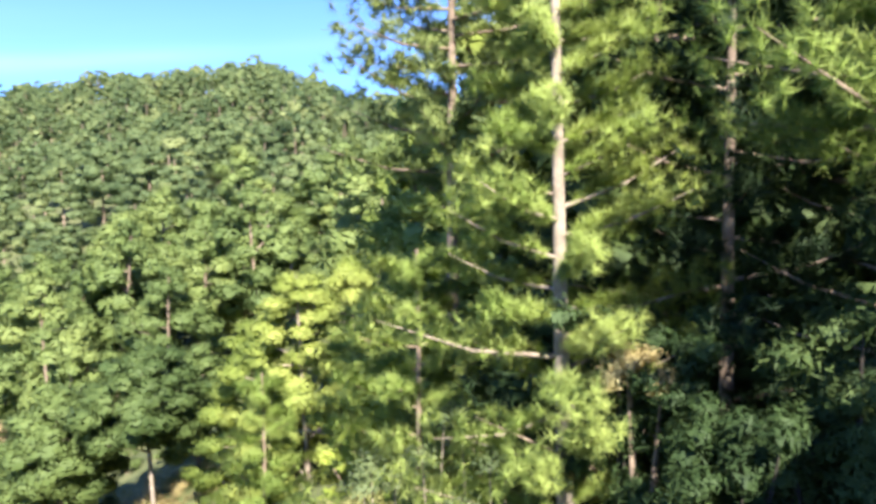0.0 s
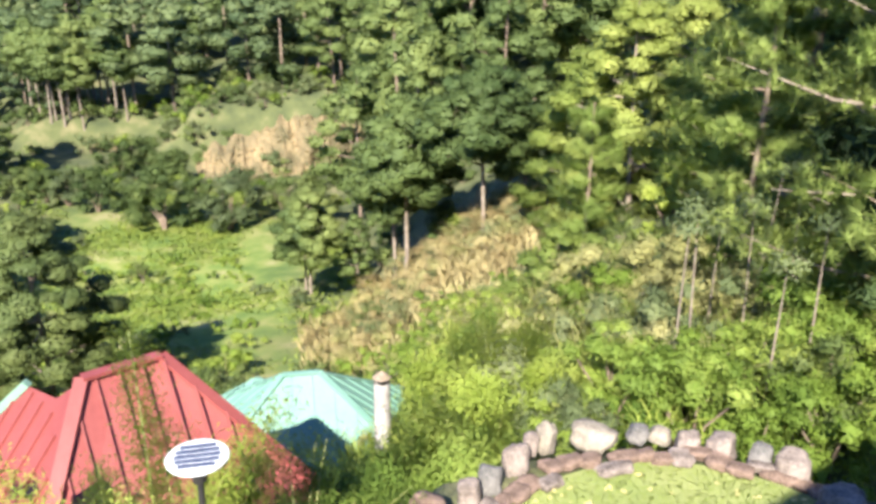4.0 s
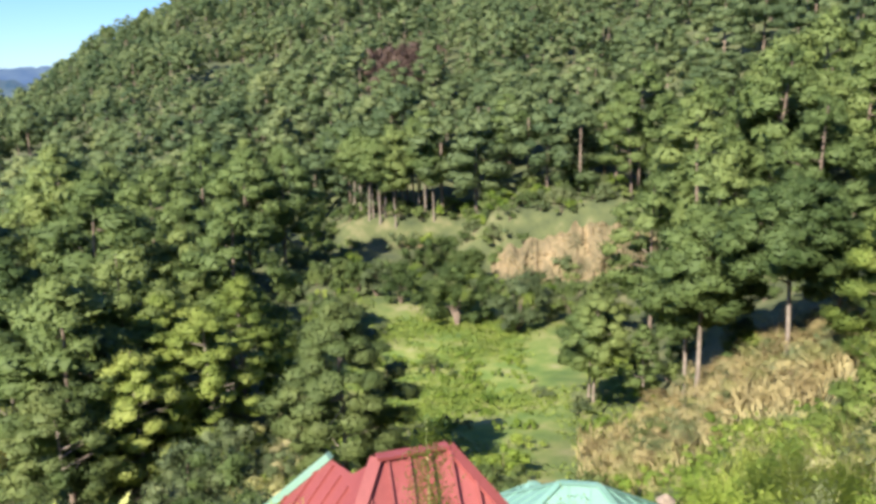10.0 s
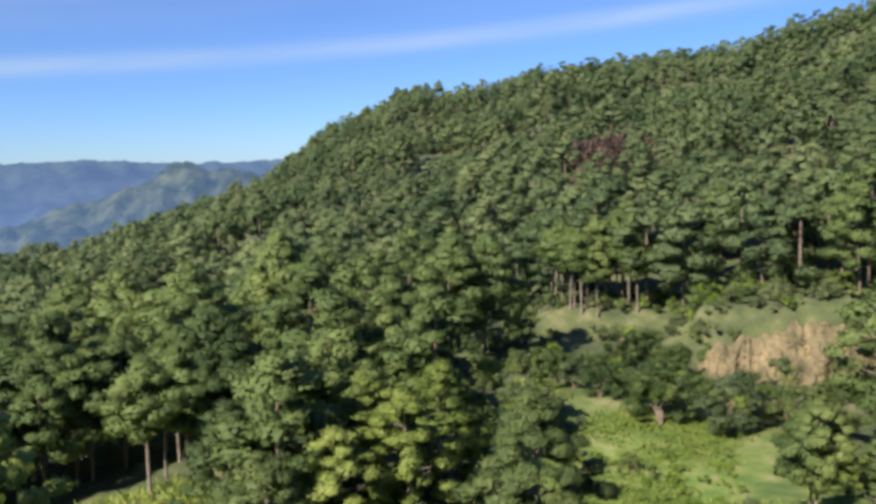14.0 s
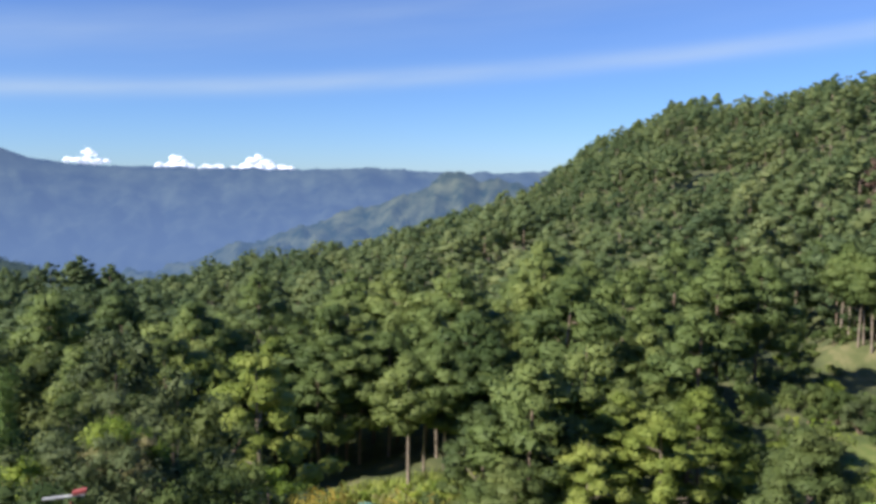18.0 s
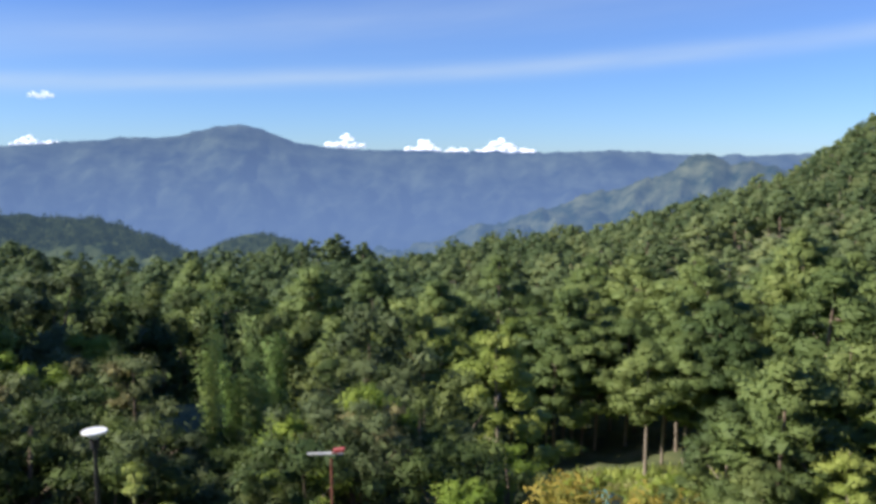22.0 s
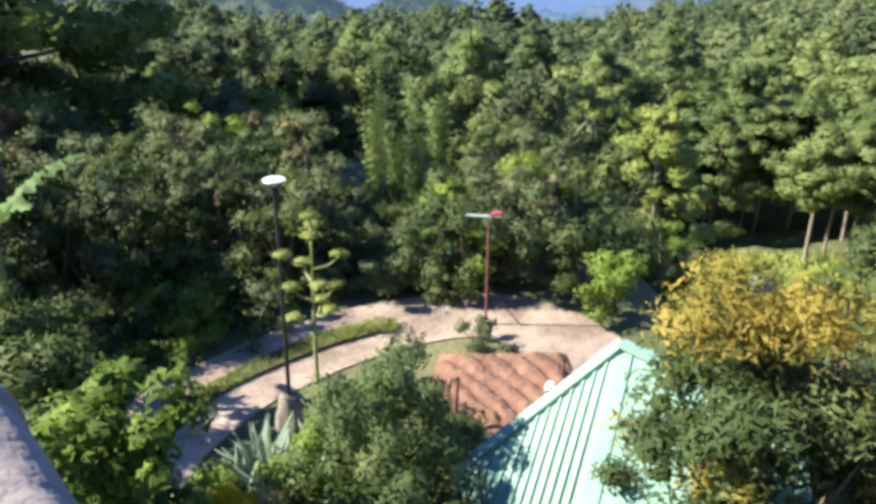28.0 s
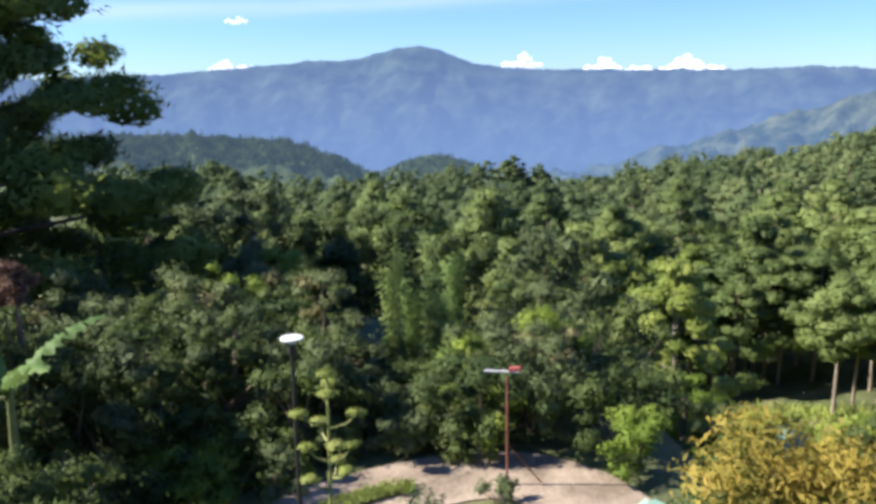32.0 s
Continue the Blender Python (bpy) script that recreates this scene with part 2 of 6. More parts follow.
YELLOW_LEAF = foliage("yellowing_leaves", (0.17, 0.19, 0.04), (0.42, 0.32, 0.06), (0.62, 0.44, 0.11), 2.6, 0.4)
DRY = foliage("dry_brush", (0.27, 0.2, 0.09), (0.45, 0.36, 0.17), (0.62, 0.54, 0.26), 0.6, 0.35)
GRASS = foliage("grass_blades", (0.14, 0.2, 0.035), (0.26, 0.33, 0.06), (0.41, 0.44, 0.115), 0.8, 0.3)
BARK = surface("pine_bark", (0.1, 0.07, 0.05), (0.3, 0.22, 0.16), 3, 18, 0.95, 0.8)
PALE_BARK = surface("pale_bark", (0.15, 0.115, 0.085), (0.36, 0.29, 0.225), 3, 18, 0.95, 0.8)

# ---- the lie of the land ----
AZ_KEYS = [-60, -10, 8, 22, 29, 36, 50, 62, 75, 90, 105, 130, 170]
VALLEY = [-9, -10, -11.5, -17.5, -24.2, -24.8, -24.8, -25, -26, -28, -28, -26, -12]      # floor below the eye, by bearing
BENCH_D = [14, 11, 11, 9, 8, 7, 7, 8, 11, 15, 23, 24, 30]                          # where the house's bench ends
FALL_D = [30, 42, 38, 52, 64, 66, 66, 56, 46, 54, 62, 62, 60]                        # where the slope below it ends
FOOT_D = [70, 60, 62, 70, 95, 98, 112, 125, 90, 75, 70, 70, 80]                  # where the hillside begins
LAWN = (0.35, 5.3)                                                               # middle of the round lawn
CREST_AZ = [-60, -10, 5, 11, 21, 28, 36, 50, 56, 59.5, 64, 67.5, 74, 81, 91, 94, 100, 112, 125, 170]
CREST_EL = [2, 5, 7.4, 9.1, 8.5, 7.4, 5.9, 4.8, 3.4, 3.5, 1.3, -1.1, -3.9, -5.8, -6.9, -7.7, -7.8, -8.0, -7.2, -5.0]
CREST_D = [380, 400, 430, 440, 460, 480, 520, 580, 600, 610, 600, 590, 560, 520, 470, 400, 360, 340, 300, 260]


def smooth(x):
    x = np.clip(x, 0, 1)
    return x * x * (3 - 2 * x)


def rough_land(x, y, size, seed):
    return np.array([noise.noise(Vector((a / size, b / size, seed))) for a, b in zip(np.ravel(x), np.ravel(y))]).reshape(np.shape(x))


def land(x, y, detail=True):
    """Height of the ground at x, y, in the world."""
    x, y = np.asarray(x, float), np.asarray(y, float)
    d = np.hypot(x, y)
    az = np.degrees(np.arctan2(-x, y))
    az = np.where(az < -95, az + 360, az)
    az = np.where(az > 170, 170 - (az - 170) * 1.6, az)
    val, b0, f1, foot = (np.interp(az, AZ_KEYS, k) for k in (VALLEY, BENCH_D, FALL_D, FOOT_D))
    cd, ce = np.interp(az, CREST_AZ, CREST_D), np.interp(az, CREST_AZ, CREST_EL)
    foot = np.minimum(foot, 0.62 * cd)
    ch = cd * np.tan(np.radians(ce))
    bench = -7.0 + 0.0 * d
    u = np.clip((d - b0) / (f1 - b0), 0, 1)
    quick = np.interp(az, [10, 25, 65, 90], [0, 1, 1, 0])
    z = bench + (val - bench) * (smooth(u) * (1 - quick) + (1 - (1 - u) ** 2) * quick)
    s = np.clip((d - foot) / (cd - foot), 0, None)
    up = np.where(s < 1, 0.55 * s + 0.45 * smooth(s), 1.0)
    z = z + (ch - val) * up
    lawn = smooth((4.6 - np.hypot(x - LAWN[0], y - LAWN[1])) / 0.7)
    z = z + (-5.52 - z) * lawn
    step = 5.8 * smooth((d - 102.5) / 5) * smooth((az - 26) / 4) * smooth((42.5 - az) / 4) + 3.2 * smooth((d - 112) / 4) * smooth((az - 40.5) / 2.5) * smooth((51 - az) / 2.5)
    z = z + step * (1 - smooth((d - 125) / 90))
    past = np.maximum(d - cd, 0)
    z = z - 0.35 * past - 60 * smooth(past / 260)
    if detail:
        z = z + rough_land(x, y, 60, 3.1) * np.interp(d, [60, 140, 400], [0, 3.0, 9.0]) + rough_land(x, y, 9, 7.7) * np.interp(d, [0, 18, 30], [0, 0.0, 0.5])
    return z + EYE


def land_at(x, y):
    return float(land([x], [y])[0])


def ground_sheet():
    rings = np.concatenate([np.linspace(0.5, 30, 60), np.linspace(30.8, 130, 90), np.linspace(133, 900, 110), [1000, 1200, 1500, 2000, 2600, 3200, 4200, 4900]])
    azs = np.concatenate([np.arange(-60, 140, 0.9), np.arange(140, 300, 4.0)])
    dd, aa = np.meshgrid(rings, np.radians(azs), indexing="ij")
    x, y = -dd * np.sin(aa), dd * np.cos(aa)
    z = land(x, y)
    z = np.where(dd > 900, EYE - 300 - 260 * smooth((dd - 900) / 900), z)
    v = np.stack([x, y, z], -1).reshape(-1, 3)
    n, m = dd.shape
    i, j = np.meshgrid(np.arange(n - 1), np.arange(m), indexing="ij")
    k = (j + 1) % m
    f = np.stack([i * m + j, i * m + k, (i + 1) * m + k, (i + 1) * m + j], -1).reshape(-1, 4)
    me = mesh_of("ground", v, f)
    # how much meadow, dry brush and bare yard lies where
    d, az = dd.ravel(), np.degrees(aa.ravel())
    meadow = np.clip(smooth(1.3 - np.hypot((az - 42) / 12, (d - 62) / 30)) + smooth(1.3 - np.hypot((az - 28) / 12, (d - 30) / 15)) + smooth(1.3 - np.hypot((az - 78) / 6, (d - 62) / 9)) + smooth(1.3 - np.hypot((az - 62) / 4, (d - 13.3) / 2.4)), 0, 1)
    dry = smooth(1.4 - np.hypot((az - 21) / 10, (d - 47) / 9)) + smooth(1.2 - np.hypot((az - 45.4) / 2.2, (d - 234) / 24)) + smooth(1.2 - np.hypot((az - 40) / 1.2, (d - 150) / 12))
    for nm, val in (("meadow", meadow), ("dry", np.clip(dry, 0, 1))):
        at_ = me.attributes.new(nm, 'FLOAT', 'POINT')
        at_.data.foreach_set("value", val.astype(np.float32))
    m_, ns, ls, b = material("hillside_ground", 0.95)
    n1, n2 = noise_node(ns, ls, 0.35, 5), noise_node(ns, ls, 4.0, 4)
    base = ramp(ns, [(0.3, (0.05, 0.065, 0.025)), (0.55, (0.105, 0.118, 0.042)), (0.75, (0.21, 0.185, 0.09))])
    mead = ramp(ns, [(0.32, (0.1, 0.17, 0.03)), (0.47, (0.17, 0.24, 0.045)), (0.56, (0.25, 0.28, 0.07)), (0.68, (0.34, 0.32, 0.14))])
    dryc = ramp(ns, [(0.3, (0.2, 0.16, 0.07)), (0.55, (0.34, 0.27, 0.13)), (0.75, (0.45, 0.38, 0.2))])
    ls.new(n1.outputs["Fac"], base.inputs[0])
    ls.new(n1.outputs["Fac"], mead.inputs[0])
    ls.new(n2.outputs["Fac"], dryc.inputs[0])
    cur = base.outputs[0]
    for nm, col in (("meadow", mead), ("dry", dryc)):
        at_ = ns.new("ShaderNodeAttribute")
        at_.attribute_name = nm
        mx = ns.new("ShaderNodeMix")
        mx.data_type = 'RGBA'
        ls.new(at_.outputs["Fac"], mx.inputs[0])
        ls.new(cur, mx.inputs[6])
        ls.new(col.outputs[0], mx.inputs[7])
        cur = mx.outputs[2]
    ls.new(cur, b.inputs["Base Color"])
    bp = ns.new("ShaderNodeBump")
    bp.inputs["Strength"].default_value, bp.inputs["Distance"].default_value = 0.6, 0.15
    ls.new(n2.outputs["Fac"], bp.inputs["Height"])
    ls.new(bp.outputs[0], b.inputs["Normal"])
    return tagged(part("ground", me, m_, smooth=True), "rough green hillside ground falling to a valley meadow", "ground", kind="structure")


ground_sheet()

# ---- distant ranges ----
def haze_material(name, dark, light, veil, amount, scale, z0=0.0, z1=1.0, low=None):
    """Far wooded slopes, the haze of miles of lit air mixed in as glow."""
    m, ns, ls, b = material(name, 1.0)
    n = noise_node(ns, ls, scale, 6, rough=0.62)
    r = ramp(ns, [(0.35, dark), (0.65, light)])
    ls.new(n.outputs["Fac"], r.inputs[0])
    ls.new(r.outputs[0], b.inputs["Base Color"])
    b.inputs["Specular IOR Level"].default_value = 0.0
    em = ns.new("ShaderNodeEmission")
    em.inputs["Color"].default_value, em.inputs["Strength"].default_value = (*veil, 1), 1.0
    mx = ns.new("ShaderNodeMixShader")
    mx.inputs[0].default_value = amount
    # the glow that imitates haze grows towards the foot of the slope
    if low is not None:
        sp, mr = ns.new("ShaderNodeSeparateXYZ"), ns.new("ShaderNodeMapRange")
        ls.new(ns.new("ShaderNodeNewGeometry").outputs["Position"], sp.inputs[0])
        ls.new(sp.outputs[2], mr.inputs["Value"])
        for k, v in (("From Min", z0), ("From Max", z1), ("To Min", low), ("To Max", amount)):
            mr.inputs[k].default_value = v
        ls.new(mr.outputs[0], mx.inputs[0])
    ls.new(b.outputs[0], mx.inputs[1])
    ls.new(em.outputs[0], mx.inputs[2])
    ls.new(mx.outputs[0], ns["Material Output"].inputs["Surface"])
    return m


def mountain(name, label, mat, az0, az1, d_crest, d_foot, foot_el, crest, wob, seed, depth=500):
    """A range: its crest height by bearing falls to its foot in spurs and gullies."""
    azs = np.arange(az0, az1, 0.25)
    t = np.linspace(0, 1, 36)
    tt, aa = np.meshgrid(t, azs, indexing="ij")
    el = crest(aa)
    dd = d_crest + (d_foot - d_crest) * tt
    zc = d_crest * np.tan(np.radians(el))
    zf = d_foot * math.tan(radians(foot_el))
    x, y = -dd * np.sin(np.radians(aa)), dd * np.cos(np.radians(aa))
    g = rough_land(aa * 30 + 130 * tt, tt * 110 - aa * 8, 60, seed) + 0.6 * rough_land(aa * 30 - 160 * tt, tt * 150, 30, seed + 1) + 0.35 * rough_land(aa * 30 + 90 * tt, tt * 200, 12, seed + 3)
    z = zc + (zf - zc) * tt ** 0.8 + wob * g * np.sin(np.pi * np.clip(tt, 0.0, 1)) ** 0.7
    z = z + wob * (0.22 * rough_land(aa * 30, tt * 0, 34, seed + 2) + 0.12 * rough_land(aa * 30, tt * 0, 9, seed + 4)) * (1 - tt)
    back = np.stack([x[0] * 1.12, y[0] * 1.12, z[0] - depth * 0.3], -1)
    v = np.concatenate([back[None], np.stack([x, y, z], -1)], 0)
    v[..., 2] += EYE
    n, m = v.shape[:2]
    i, j = np.meshgrid(np.arange(n - 1), np.arange(m - 1), indexing="ij")
    f = np.stack([i * m + j, (i + 1) * m + j, (i + 1) * m + j + 1, i * m + j + 1], -1).reshape(-1, 4)
    tagged(part(name, mesh_of(name, v.reshape(-1, 3), f), mat, smooth=True), label, "mountain", kind="structure")
    return v


def bumps(base, hills):
    return lambda az: base(az) + sum(h * np.exp(-((az - c) / w) ** 2) for c, w, h in hills)


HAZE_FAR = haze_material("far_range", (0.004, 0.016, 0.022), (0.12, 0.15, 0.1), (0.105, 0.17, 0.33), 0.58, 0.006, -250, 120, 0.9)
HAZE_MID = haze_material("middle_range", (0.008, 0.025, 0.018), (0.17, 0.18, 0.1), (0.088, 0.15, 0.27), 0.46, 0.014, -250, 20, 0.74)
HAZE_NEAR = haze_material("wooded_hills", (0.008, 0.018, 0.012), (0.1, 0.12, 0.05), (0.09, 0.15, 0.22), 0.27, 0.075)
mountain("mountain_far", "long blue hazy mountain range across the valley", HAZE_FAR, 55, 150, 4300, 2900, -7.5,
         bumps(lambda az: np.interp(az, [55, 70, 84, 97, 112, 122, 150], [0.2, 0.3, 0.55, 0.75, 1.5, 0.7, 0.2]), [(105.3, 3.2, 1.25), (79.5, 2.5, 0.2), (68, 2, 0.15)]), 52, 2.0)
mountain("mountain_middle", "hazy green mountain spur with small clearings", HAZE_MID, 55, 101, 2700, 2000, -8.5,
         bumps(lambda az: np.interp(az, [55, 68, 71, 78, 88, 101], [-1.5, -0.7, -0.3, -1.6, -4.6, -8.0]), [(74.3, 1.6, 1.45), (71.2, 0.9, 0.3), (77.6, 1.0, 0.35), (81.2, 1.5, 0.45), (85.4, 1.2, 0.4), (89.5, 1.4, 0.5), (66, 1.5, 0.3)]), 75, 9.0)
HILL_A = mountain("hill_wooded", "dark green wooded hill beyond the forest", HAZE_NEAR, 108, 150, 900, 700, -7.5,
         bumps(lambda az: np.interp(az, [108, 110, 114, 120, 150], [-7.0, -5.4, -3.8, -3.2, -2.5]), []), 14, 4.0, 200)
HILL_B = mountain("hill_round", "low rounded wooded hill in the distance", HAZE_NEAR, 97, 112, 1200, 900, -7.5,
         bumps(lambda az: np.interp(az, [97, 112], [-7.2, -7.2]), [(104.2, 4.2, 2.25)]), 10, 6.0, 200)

# ---- forest ----
def pine_crown(h, r, clumps, per, size, low=0.4, spread=0.24, flat=0.55, level=1, lump=(0.062, 0.112), heart=0.7):
    """Crown of a mountain pine: uneven tiers of flattened needle clumps with shade between them."""
    out, bars = [], []
    for i in range(clumps):
        f = (i + r.uniform(0, 0.9)) / clumps
        z = h * (low + (0.95 - low) * f)
        reach = h * spread * (math.sin(math.pi * min(0.97, 0.26 + 0.74 * f)) ** 0.8) * r.uniform(0.55, 1.15)
        w = r.uniform(-0.5, 0.5) + i * 2.4
        c = np.array([reach * math.cos(w), reach * math.sin(w), z + r.normal() * 0.02 * h])
        rad = h * r.uniform(*lump) * (1.15 - 0.35 * f)
        out.append(puff(c, rad, per, size, r, flat * r.uniform(0.85, 1.15), 0.5, 0.55, 0.4, heart, level, 0.5))
        if i % 5 == 0:
            bars.append(([(0, 0, z - reach * 0.25), tuple(c * np.array([0.55, 0.55, 1]) - np.array([0, 0, reach * 0.12])), tuple(c)], [h * 0.006, h * 0.004, h * 0.002]))
    v = np.concatenate(out)
    away = unit(v[:, :3] - np.array([0, 0, h * (low + 0.4 * (1 - low))]))
    v[:, 3:] = unit(v[:, 3:] * 0.85 + away * 0.75)
    return v, bars


def forest_stuff(name, label, pts, hs, variants, mat, r, bark=None):
    """Many far trees in one mesh: crowns taken from a few shapes, turned and sized, and their stems."""
    out, tone = [], []
    pick = r.integers(0, len(variants), len(pts))
    for k, base in enumerate(variants):
        sel = pick == k
        p, h = pts[sel], hs[sel]
        if not len(p):
            continue
        w = r.uniform(0, 2 * math.pi, len(p))
        c, s = np.cos(w)[:, None], np.sin(w)[:, None]
        wide = (h * r.uniform(0.95, 1.35, len(p)))[:, None]
        bx, by, bz = base[:, 0][None], base[:, 1][None], base[:, 2][None]
        v = np.stack([(bx * c - by * s) * wide + p[:, 0:1], (bx * s + by * c) * wide + p[:, 1:2], bz * h[:, None] + p[:, 2:3]], -1)
        nx, ny = base[:, 3][None], base[:, 4][None]
        q = np.stack([nx * c - ny * s, nx * s + ny * c, np.broadcast_to(base[:, 5][None], nx.shape) + 0 * c], -1)
        out.append(np.concatenate([v, q], -1).reshape(-1, 6))
        # tone falls past bearing 84: shade of the side-lit woods put into colour
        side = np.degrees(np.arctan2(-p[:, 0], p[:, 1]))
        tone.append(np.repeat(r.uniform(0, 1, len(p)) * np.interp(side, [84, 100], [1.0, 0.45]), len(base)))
    n_leaf = sum(len(v) for v in out) // 3
    if bark is not None:
        w = np.arange(3) * 2.0944
        ring = np.stack([np.cos(w), np.sin(w), 0 * w], 1)
        a = pts[:, None, :] + ring[None] * (hs * 0.016)[:, None, None] - np.array([0, 0, 0.8])
        b = pts[:, None, :] + ring[None] * (hs * 0.008)[:, None, None] + (hs * 0.7)[:, None, None] * np.array([0, 0, 1.0])
        side = np.stack([a, np.roll(a, -1, 1), np.roll(b, -1, 1), a, np.roll(b, -1, 1), b], 2).reshape(-1, 3)
        way = np.repeat(np.tile(unit(ring + np.roll(ring, -1, 0)), (len(pts), 1)), 6, 0)
        out.append(np.concatenate([side, way], 1))
        tone.append(np.zeros(len(side)))
    me = soup(name, np.concatenate(out))
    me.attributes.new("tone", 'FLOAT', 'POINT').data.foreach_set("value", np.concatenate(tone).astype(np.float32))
    ob = part(name, me, mat)
    if bark is not None:
        me.materials.append(bark)
        slot = np.zeros(len(me.polygons), dtype=np.int32)
        slot[n_leaf:] = 1
        me.polygons.foreach_set("material_index", slot)
    return tagged(ob, label, "forest", kind="stuff")


def scatter(d0, d1, az0, az1, spacing, r):
    area = 0.5 * radians(az1 - az0) * (d1 * d1 - d0 * d0)
    n = int(area / spacing ** 2)
    d, az = np.sqrt(r.uniform(d0 * d0, d1 * d1, n)), r.uniform(az0, az1, n)
    return d, az


def clear_of(d, az):
    """Where no trees grow: the meadow, the road cut, the burnt patch."""
    meadow = np.hypot((az - 41) / 10.5, (d - 64) / 30) < 1
    cut = np.hypot((az - 36) / 8.5, (d - 97) / 10) < 1
    burnt = np.hypot((az - 45.4) / 2.3, (d - 236) / 27) < 1
    bank = np.hypot((az - 45.6) / 4.2, (d - 104) / 15) < 1
    return meadow | cut | burnt | bank


def forest():
    r = rng
    def variant(clumps, per, size, lump, level=1):
        return [pine_crown(1.0, r, clumps, per, size, r.uniform(0.2, 0.44), r.uniform(0.22, 0.3), 0.66, level, lump)[0] for _ in range(6)]
    for nm, d0, d1, sp, var in (("forest_slope", 112, 210, 7.7, variant(17, 10, 0.045, (0.08, 0.135), 2)), ("forest_hillside", 210, 360, 7.7, variant(16, 6, 0.06, (0.075, 0.13))), ("forest_heights", 360, 680, 7.7, variant(10, 3, 0.08, (0.095, 0.155)))):
        d, az = scatter(d0, d1, -22, 128, sp, r)
        ok = ~clear_of(d, az) & (d < np.interp(az, CREST_AZ, CREST_D) + 25)
        d, az = d[ok], az[ok]
        x, y = -d * np.sin(np.radians(az)), d * np.cos(np.radians(az))
        pts = np.stack([x, y, land(x, y) - 0.6], 1)
        hs = r.uniform(6.5, 15.5, len(pts)) * np.interp(az, [50, 90], [1.0, 0.9]) * (1 + 0.25 * rough_land(x, y, 26, 5.5))
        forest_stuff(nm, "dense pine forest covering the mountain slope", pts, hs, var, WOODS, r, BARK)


forest()
DEAD = foliage("scorched_needles", (0.075, 0.048, 0.035), (0.15, 0.098, 0.072), (0.24, 0.17, 0.125), 0.1, 0.2, True)


def burnt_patch():
    r = np.random.default_rng(6)
    n = 95
    az, d = 45.5 + r.normal(size=n) * 1.1, 240 + r.normal(size=n) * 15
    x, y = -d * np.sin(np.radians(az)), d * np.cos(np.radians(az))
    pts = np.stack([x, y, land(x, y) - 0.4], 1)
    forest_stuff("scorched_trees", "patch of scorched reddish-brown pines on the hillside", pts, r.uniform(5, 10.5, n), [pine_crown(1.0, r, 10, 10, 0.08, 0.25, 0.2, 0.8)[0] for _ in range(3)], DEAD, r)


burnt_patch()


def hill_woods():
    """Trees on the two low hills past the forest."""
    r = np.random.default_rng(16)
    var = [pine_crown(1.0, r, 6, 6, 0.24, 0.15, 0.3, 0.75, lump=(0.09, 0.15), heart=0)[0] for _ in range(4)]
    for name, v, count in (("woods_far_hill", HILL_A[:, :90], 2600), ("woods_round_hill", HILL_B, 1300)):
        i, j = r.integers(1, 20, count), r.integers(0, v.shape[1] - 1, count)
        s, q = r.uniform(0, 1, (count, 1)), r.uniform(0, 1, (count, 1))
        p = (v[i, j] * (1 - s) + v[i, j + 1] * s) * (1 - q) + (v[i + 1, j] * (1 - s) + v[i + 1, j + 1] * s) * q
        # these trees share the hills' glowing haze colour
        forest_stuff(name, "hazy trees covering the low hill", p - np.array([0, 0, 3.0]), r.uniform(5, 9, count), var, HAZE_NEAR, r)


hill_woods()


def pine_tree(h, r, mat, bark, label, where, detail=1.0, low=0.4, spread=0.24, lean=0.0):
    t = thing("pine_tree", label, "tree", where, r.uniform(0, 360))
    n = int(30 * detail)
    v, bars = pine_crown(h, r, n, int(56 * detail ** 0.6), h * 0.027 / detail ** 0.45, low, spread, 0.6, 3 if detail > 2.5 else 2, (0.068 / detail ** 0.2, 0.12 / detail ** 0.2))
    k = [(lean * f * f * h * 0.1 + 0.012 * h * math.sin(3 * f + h), 0.01 * h * math.cos(4 * f), h * f) for f in (0, 0.2, 0.45, 0.7, 0.97)]
    part("trunk", tubes("trunk", [(k, [h * q for q in (0.015, 0.012, 0.01, 0.007, 0.003)])] + bars, 6), bark, t, smooth=True)
    part("crown", soup("crown", v), mat, t)
    return t


